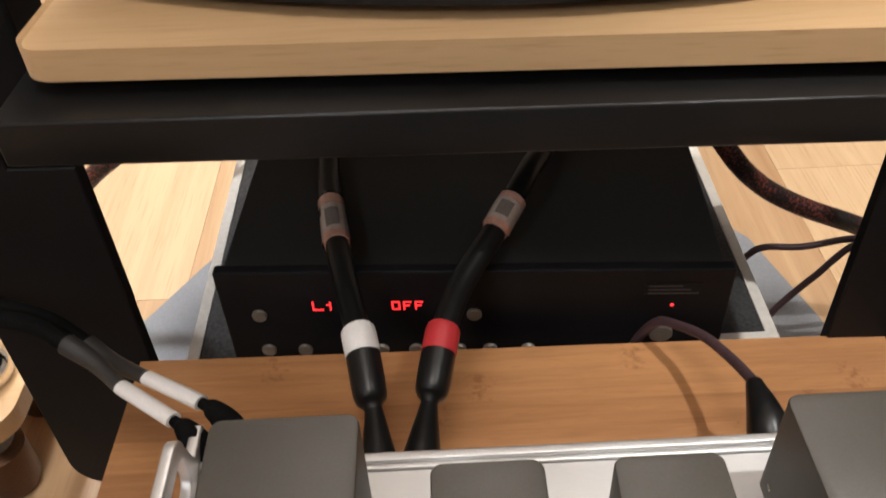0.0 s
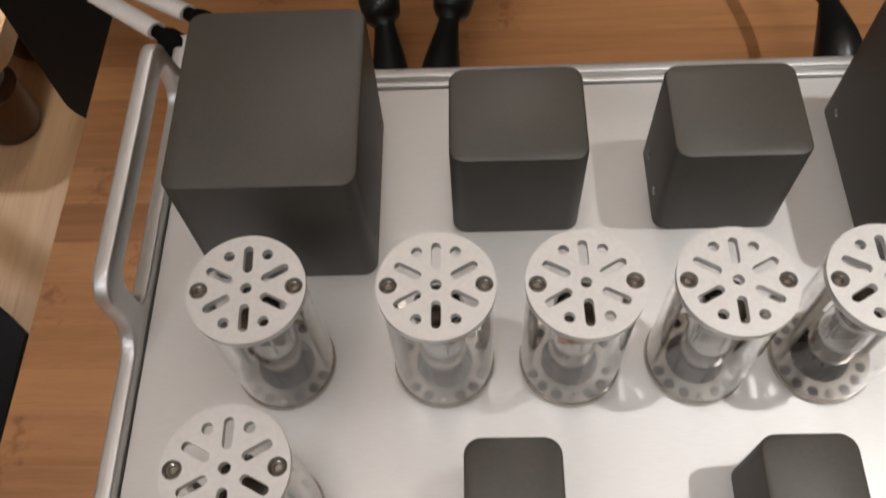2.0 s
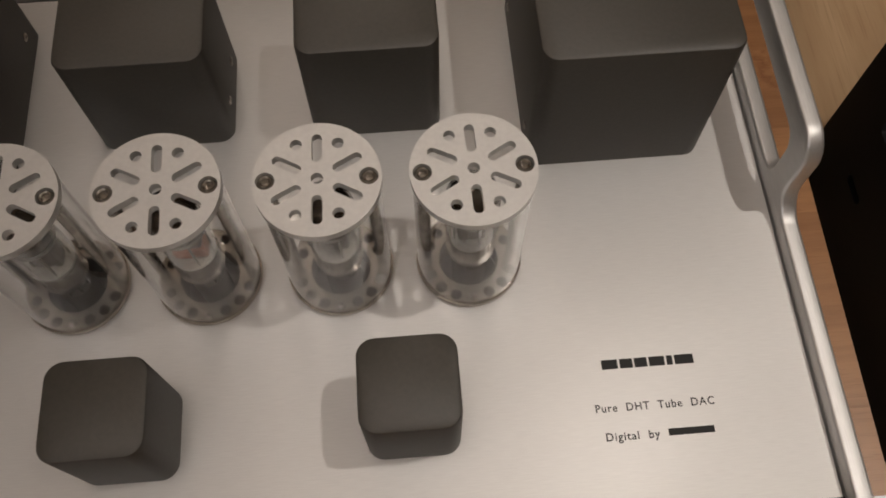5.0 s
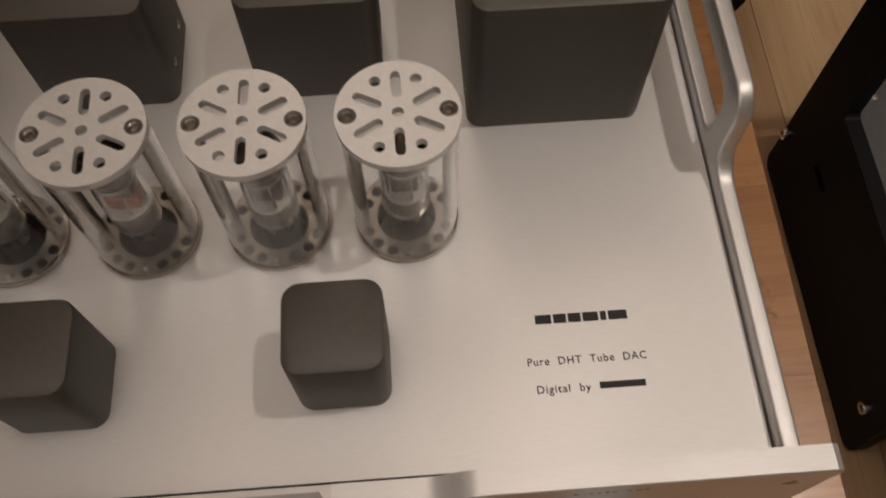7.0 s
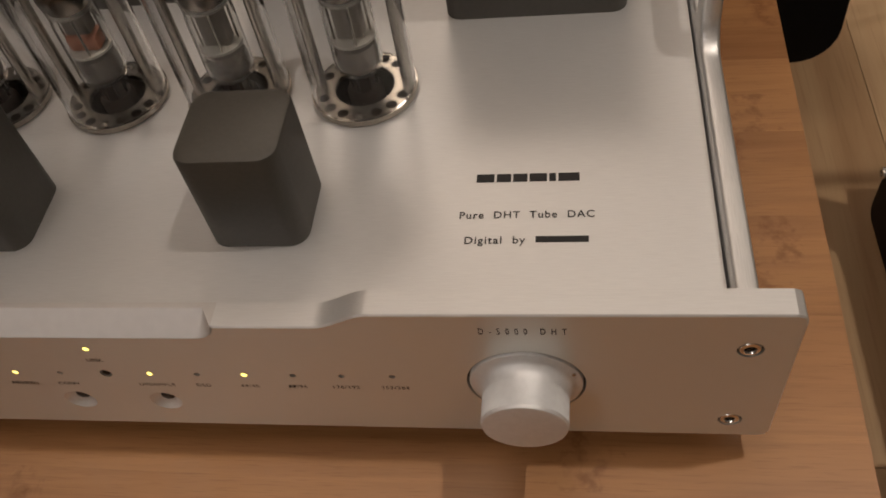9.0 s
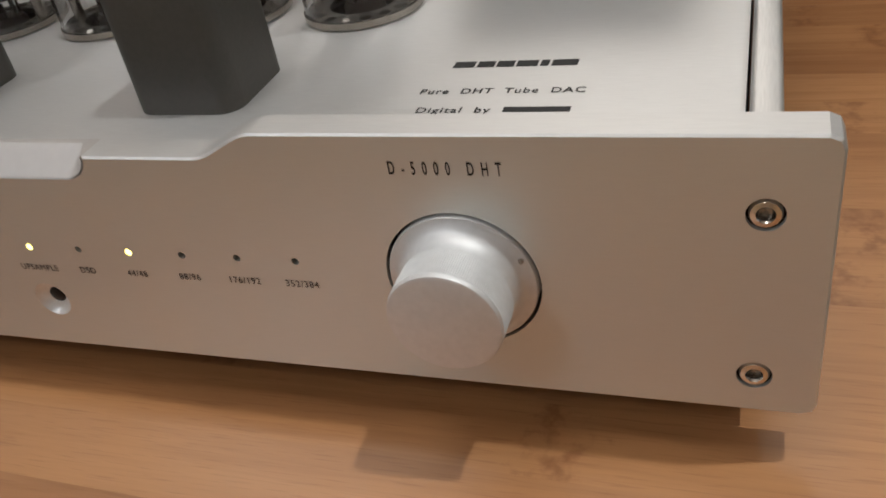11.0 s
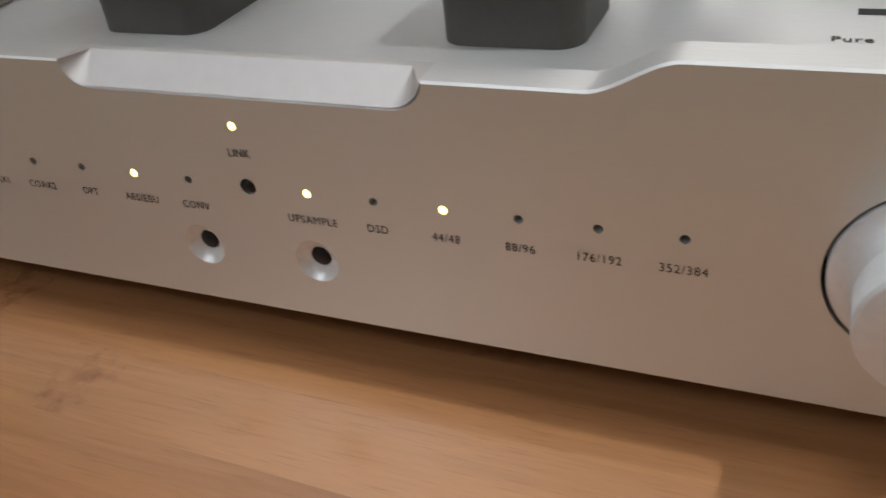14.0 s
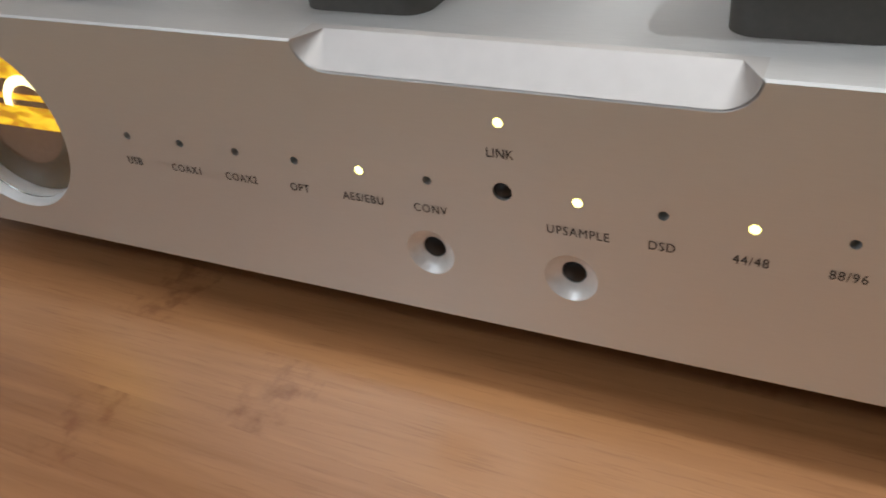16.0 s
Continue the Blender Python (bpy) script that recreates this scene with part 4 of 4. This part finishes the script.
# ---------------------------------------------------------------- cables
def plug_cable(name, label, band, points, sleeve):
    base = empty(name)
    tagged(base, label, "cable", "audio cables behind the converter")
    part("plug", hose(points[0], 4), BLACK_RUBBER, base, "", True)
    part("band", hose(points[1], 3), band, base, "coloured marker band", True)
    part("cord", hose(points[2], 8), BLACK_RUBBER, base, "", True)
    ends = [Vector(q) for q in sleeve]
    inside = lambda f: (ends[0].lerp(ends[1], 2 * f) if f < 0.5 else ends[1].lerp(ends[2], 2 * f - 1))
    part("foil", hose([(*inside(f).to_3d(), inside(f)[3] - 0.0011) for f in (0.20, 0.5, 0.80)], 3), FOIL, base, "silver grey foil under the sleeve", True)
    for f0, f1 in ((0.03, 0.19), (0.81, 0.97)):
        part("copper_ring", hose([(*inside(f).to_3d(), inside(f)[3] - 0.0009) for f in (f0, (f0 + f1) / 2, f1)], 2), COPPER_RING, base, "copper ring under the sleeve", True)
    part("sleeve", hose([(x, y, z, r + 0.0003) for x, y, z, r in sleeve], 3), CLEAR_SLEEVE, base, "clear heat-shrink sleeve", True).visible_shadow = False
    # a printed slip curled over the foil
    axis = (ends[2] - ends[0]).to_3d().normalized()
    side = axis.cross(Vector((0, -0.35, 1))).normalized()
    over = side.cross(axis)
    bm = bmesh.new()
    layers = []
    for lift in (-0.0010, -0.00075):
        for f in (0.30, 0.5, 0.70):
            q = inside(f)
            layers.append([bm.verts.new(q.to_3d() + (side * math.sin(radians(a)) + over * math.cos(radians(a))) * (q[3] + lift)) for a in range(-32, 33, 8)])
    for j in (0, 1, 3, 4):
        for k in range(8):
            bm.faces.new((layers[j][k], layers[j][k + 1], layers[j + 1][k + 1], layers[j + 1][k]))
    bmesh.ops.recalc_face_normals(bm, faces=bm.faces)
    part("printed_slip", bm, SLIP, base, "grey printed slip under the sleeve", True)


plug_cable("audio_cable", "black audio cable with a white marker band behind the converter", WHITE_TAPE,
           [[(-0.1010, 0.262, 0.044, 0.0108), (-0.1030, 0.280, 0.048, 0.0106), (-0.1058, 0.306, 0.0535, 0.0063), (-0.1070, 0.312, 0.0553, 0.0064), (-0.1085, 0.319, 0.0573, 0.0108), (-0.1130, 0.345, 0.0660, 0.0113)],
            [(-0.1130, 0.3445, 0.0660, 0.0116), (-0.1160, 0.359, 0.0695, 0.0116), (-0.1170, 0.363, 0.0702, 0.0108)],
            [(-0.1167, 0.362, 0.070, 0.0088), (-0.1255, 0.40, 0.0725, 0.0088), (-0.1355, 0.45, 0.0710, 0.0086), (-0.1435, 0.50, 0.0700, 0.0086), (-0.1495, 0.57, 0.068, 0.0086), (-0.1595, 0.75, 0.067, 0.0086), (-0.1645, 0.93, 0.02, 0.0086), (-0.1645, 0.99, -0.06, 0.0086), (-0.1595, 0.96, -0.12, 0.0086)]],
           [(-0.1350, 0.447, 0.0712, 0.0104), (-0.1385, 0.468, 0.0706, 0.0101), (-0.1435, 0.50, 0.0702, 0.0099)])
plug_cable("audio_cable", "black audio cable with a red marker band behind the converter", RED_TAPE,
           [[(-0.0795, 0.262, 0.043, 0.0120), (-0.0775, 0.280, 0.047, 0.0114), (-0.0728, 0.310, 0.0517, 0.0062), (-0.0717, 0.316, 0.0533, 0.0062), (-0.0702, 0.323, 0.0548, 0.0108), (-0.0650, 0.347, 0.0620, 0.0112)],
            [(-0.0651, 0.3465, 0.0620, 0.0115), (-0.0617, 0.362, 0.0660, 0.0115), (-0.0610, 0.365, 0.0667, 0.0105)],
            [(-0.0613, 0.364, 0.0663, 0.0088), (-0.0465, 0.402, 0.0715, 0.0088), (-0.0245, 0.438, 0.0795, 0.0086), (-0.0070, 0.466, 0.089, 0.0086), (0.0095, 0.50, 0.092, 0.0086), (0.0355, 0.57, 0.080, 0.0086), (0.0755, 0.75, 0.066, 0.0086), (0.0855, 0.93, 0.02, 0.0086), (0.0855, 0.99, -0.06, 0.0086), (0.0805, 0.96, -0.12, 0.0086)]],
           [(-0.0220, 0.442, 0.0808, 0.0104), (-0.0140, 0.4550, 0.0856, 0.0103), (-0.0060, 0.4675, 0.0894, 0.0102)])


def tag_cable(points, tag):
    base = empty("signal_cable")
    tagged(base, "black cable with a white paper tag leaving the converter's rear", "cable", "tagged signal cables")
    part("cord", hose(points, 8), BLACK_BRAID, base, "", True)
    part("shrink_tube", hose([(x, y, z, r + 0.0011) for x, y, z, r in points[6:9]], 5), SHRINK, base, "charcoal heat-shrink tube", True)
    part("tag", hose([(x, y, z, 0.0054) for x, y, z, _ in tag], 3, 20, flat=0.8), WHITE_TAPE, base, "white folded paper tag", True)


tag_cable([(-0.1780, 0.264, 0.044, 0.0078), (-0.1815, 0.280, 0.058, 0.0088), (-0.1900, 0.294, 0.067, 0.0085), (-0.2010, 0.304, 0.0705, 0.0062), (-0.2070, 0.308, 0.0706, 0.0036), (-0.2290, 0.3225, 0.0676, 0.0034), (-0.2500, 0.3365, 0.0648, 0.0036), (-0.2750, 0.355, 0.058, 0.0046), (-0.2970, 0.370, 0.061, 0.0062), (-0.3350, 0.385, 0.078, 0.0066), (-0.4235, 0.40, 0.09, 0.0065), (-0.5535, 0.47, 0.00, 0.0065), (-0.6835, 0.52, -0.16, 0.0065), (-0.7635, 0.56, FLOOR + 0.0065, 0.0065), (-0.9435, 0.62, FLOOR + 0.0065, 0.0065)],
          [(-0.2088, 0.3091, 0.0708, 0.0046), (-0.2290, 0.3225, 0.0682, 0.0049), (-0.2491, 0.3358, 0.0654, 0.0046)])
tag_cable([(-0.1925, 0.264, 0.044, 0.0078), (-0.1960, 0.268, 0.062, 0.0088), (-0.2040, 0.276, 0.0745, 0.0085), (-0.2130, 0.286, 0.0765, 0.0064), (-0.2190, 0.2915, 0.0750, 0.0036), (-0.2415, 0.3095, 0.0718, 0.0034), (-0.2625, 0.3262, 0.0690, 0.0036), (-0.2810, 0.345, 0.069, 0.0048), (-0.3040, 0.360, 0.074, 0.0062), (-0.3370, 0.375, 0.082, 0.0066), (-0.4235, 0.385, 0.085, 0.0065), (-0.5535, 0.45, -0.01, 0.0065), (-0.6835, 0.50, -0.17, 0.0065), (-0.7635, 0.54, FLOOR + 0.0065, 0.0065), (-0.9435, 0.60, FLOOR + 0.0065, 0.0065)],
          [(-0.2215, 0.2937, 0.0750, 0.0046), (-0.2415, 0.3095, 0.0724, 0.0049), (-0.2615, 0.3254, 0.0698, 0.0046)])


def mains_cable():
    base = empty("mains_cable")
    tagged(base, "purple-brown mains cable with a black moulded plug", "cable")
    part("plug", hose([(0.1275, 0.262, 0.040, 0.0120), (0.1279, 0.272, 0.045, 0.0125), (0.1290, 0.289, 0.053, 0.0118), (0.1287, 0.316, 0.0562, 0.0050)], 4), BLACK_RUBBER, base, "", True)
    part("cord", hose([(0.1285, 0.312, 0.0575, 0.0035), (0.1270, 0.325, 0.0535, 0.0035), (0.1230, 0.345, 0.0470, 0.0035), (0.1150, 0.370, 0.0390, 0.0035), (0.1030, 0.390, 0.0300, 0.0035), (0.0915, 0.405, 0.0175, 0.0035), (0.0790, 0.4125, -0.02, 0.0036), (0.0760, 0.4125, -0.08, 0.0036), (0.0800, 0.415, -0.16, 0.0036), (0.0900, 0.42, FLOOR + 0.004, 0.0036), (0.2045, 0.425, FLOOR + 0.004, 0.0036)], 8), CABLE_PURPLE, base, "", True)


mains_cable()


def loose_cable(name, label, mat, points):
    ob = part(name, hose(points, 10), mat, None, "", True)
    tagged(ob, label, "cable", "loose cables on the floor")


loose_cable("braided_cable", "thick black and red braided cable hanging beside the rack leg", BRAID_RED,
            [(0.05, 0.99, -0.05, 0.0094), (0.10, 0.96, 0.03, 0.0094), (0.1487, 0.8826, 0.0454, 0.0094), (0.1795, 0.6846, 0.0399, 0.0094), (0.2059, 0.6186, 0.0102, 0.0094), (0.2411, 0.6131, -0.0261, 0.0094), (0.2884, 0.6131, -0.0558, 0.0094), (0.3599, 0.6186, -0.0921, 0.0094), (0.4677, 0.6296, -0.1581, 0.0094), (0.60, 0.65, FLOOR + 0.0094, 0.0094), (0.9, 0.69, FLOOR + 0.0094, 0.0094)])
loose_cable("braided_cable", "thick black and red braided cable behind the rack's broad leg", BRAID_RED,
            [(-0.20, 0.94, -0.03, 0.0094), (-0.26, 0.86, 0.04, 0.0094), (-0.33, 0.73, 0.025, 0.0094), (-0.379, 0.70, -0.011, 0.0094), (-0.415, 0.70, -0.039, 0.0094), (-0.47, 0.70, -0.09, 0.0094), (-0.60, 0.72, -0.19, 0.0094), (-0.76, 0.75, FLOOR + 0.0094, 0.0094), (-1.0, 0.80, FLOOR + 0.0094, 0.0094)])
loose_cable("thin_cable", "thin purple-brown cable rising beside the stone platform", CABLE_PURPLE,
            [(0.2345, 0.50, FLOOR + 0.0082, 0.0033), (0.2500, 0.555, -0.178, 0.0033), (0.2659, 0.5745, -0.1595, 0.0033), (0.2972, 0.5745, -0.1109, 0.0033), (0.3318, 0.5745, -0.0688, 0.0033), (0.3933, 0.5799, -0.0817, 0.0033), (0.49, 0.595, -0.15, 0.0033), (0.60, 0.60, FLOOR + 0.0034, 0.0033), (0.8, 0.61, FLOOR + 0.0034, 0.0033)])
loose_cable("thin_cable", "thin purple-brown cable rising behind the platform's edge", CABLE_PURPLE,
            [(0.2260, 0.66, FLOOR + 0.0082, 0.0033), (0.2270, 0.615, -0.140, 0.0033), (0.2340, 0.595, -0.100, 0.0033), (0.2460, 0.5878, -0.0815, 0.0033), (0.2829, 0.5856, -0.0811, 0.0033), (0.3357, 0.5856, -0.0740, 0.0033), (0.4017, 0.5966, -0.0976, 0.0033), (0.50, 0.615, -0.16, 0.0033), (0.61, 0.63, FLOOR + 0.0034, 0.0033), (0.8, 0.64, FLOOR + 0.0034, 0.0033)])


# ---------------------------------------------------------------- things to either side
BASE = -0.205
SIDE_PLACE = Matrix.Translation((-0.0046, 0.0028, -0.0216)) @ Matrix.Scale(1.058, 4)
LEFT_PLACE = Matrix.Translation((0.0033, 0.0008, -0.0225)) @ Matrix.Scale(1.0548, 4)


def side_rack():
    base = empty("side_rack")
    tagged(base, "black steel rack frame with chrome bolts standing on the floor", "rack")
    for x in (0.354, 0.80):
        o = rounded(0.060, 0.288, BASE, 0.30, 0.010, 5)
        hole = rounded(0.100, 0.246, -0.084, 0.26, 0.004, 3)
        slot_hole = rounded(0.219, 0.241, -0.138, -0.131, 0.003, 3)
        part("frame", plate(o, [hole, slot_hole], 0.010, 0.001, lambda u, v, w, x=x: (x + w, u, v)), BLACK_METAL, base, "black frame plate with a window")
    for y in (0.07, 0.272):
        part("rail", box(0.364, 0.80, y, y + 0.008, 0.27, 0.295), BLACK_METAL, base)
    for y, z in ((0.281, -0.158), (0.078, -0.158)):
        part("bolt", lathe([(0.0018, -0.0012), (0.0022, -0.0046), (0.0042, -0.0046), (0.0046, -0.003), (0.0046, 0.0), (0, 0.0)], (0.354, y, z), "x", 14), CHROME, base, "", True)
    box_ob = empty("grey_component")
    tagged(box_ob, "grey sheet-metal component inside the black rack frame", "hi-fi component")
    part("case", box(0.3665, 0.76, -0.02, 0.300, BASE + 0.047, -0.0910, 0.0015), GREY_BOX, box_ob)
    for x in (0.43, 0.72):
        for y in (0.02, 0.27):
            part("foot", lathe([(0, BASE), (0.012, BASE), (0.015, BASE + 0.004), (0.015, BASE + 0.044), (0.012, BASE + 0.047), (0, BASE + 0.047)], (x, y, 0), steps=18), BLACK_RUBBER, box_ob)
    for x, y in ((0.382, 0.264), (0.74, 0.264), (0.382, 0.0)):
        part("screw", lathe([(0, -0.0892), (0.002, -0.0892), (0.0036, -0.0898), (0.004, -0.0910), (0, -0.0910)], (x, y, 0), steps=14), CHROME, box_ob, "", True)
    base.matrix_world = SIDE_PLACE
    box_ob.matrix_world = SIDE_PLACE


side_rack()


def left_things():
    base = empty("isolation_stand")
    tagged(base, "small pale wood stand on bronze feet", "stand")
    part("board", plate(rounded(-0.66, -0.428, 0.418, 0.575, 0.035, 8), [], -0.018, 0.003, lambda u, v, w: (u, v, -0.098 + w)), BIRCH, base, "", True)
    for x, y in ((-0.468, 0.450), (-0.63, 0.450), (-0.468, 0.545), (-0.63, 0.545)):
        foot = part("foot", lathe([(0, BASE), (0.022, BASE), (0.026, BASE + 0.008), (0.026, -0.152), (0.016, -0.146), (0.016, -0.116), (0, -0.116)], (x, y, 0), steps=24), BRASS, base, "dark bronze foot", True)
        part("collar", lathe([(0.0165, -0.144), (0.020, -0.143), (0.020, -0.124), (0.0165, -0.123)], (x, y, 0), steps=24), GREY_BOX, foot, "grey metal collar", True)
    dome = part("chrome_dome", lathe([(0, -0.098), (0.034, -0.098), (0.036, -0.092), (0.034, -0.078), (0.027, -0.064), (0.015, -0.055), (0, -0.052)], (-0.478, 0.487, 0), steps=32), CHROME, None, "", True)
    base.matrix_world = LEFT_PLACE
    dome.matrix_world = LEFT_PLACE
    tagged(dome, "polished silver dome-shaped foot on the pale wood stand", "component")
    plinth = part("speaker_base", plate([(-0.80, -0.10), (-0.400, -0.10), (-0.400, 0.240), (-0.425, 0.262), (-0.80, 0.262)], [], -0.020, 0.001, lambda u, v, w: (u, v, BASE + 0.020 + w)), BLACK_METAL)
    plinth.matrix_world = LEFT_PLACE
    tagged(plinth, "flat black base plate with a clipped corner on the floor", "base")


left_things()


# ---------------------------------------------------------------- floor planks
def lay_floor():
    w, length = 0.192, 1.285
    x0, x1, y0, y1 = -2.1, 2.3, -1.9, 2.6
    shapes = {}
    for i in range(23):
        off = (0.37 * i) % 1.0 * length
        x = x0 + i * w
        wide = min(w, x1 - x)
        for j in range(5):
            a, b = max(y0, y0 - off + j * length), min(y1, y0 - off + (j + 1) * length)
            if b - a < 0.02:
                continue
            key = (round(wide, 4), round(b - a, 4))
            if key not in shapes:
                o = part("plank", box(0.0002, wide - 0.0002, 0.0002, b - a - 0.0002, -0.004, 0.0, 0.0004, 1), OAK_FLOOR, floor)
                shapes[key] = o
            else:
                o = shapes[key].copy()
                scene.collection.objects.link(o)
            o.location = (x, a, FLOOR)


lay_floor()
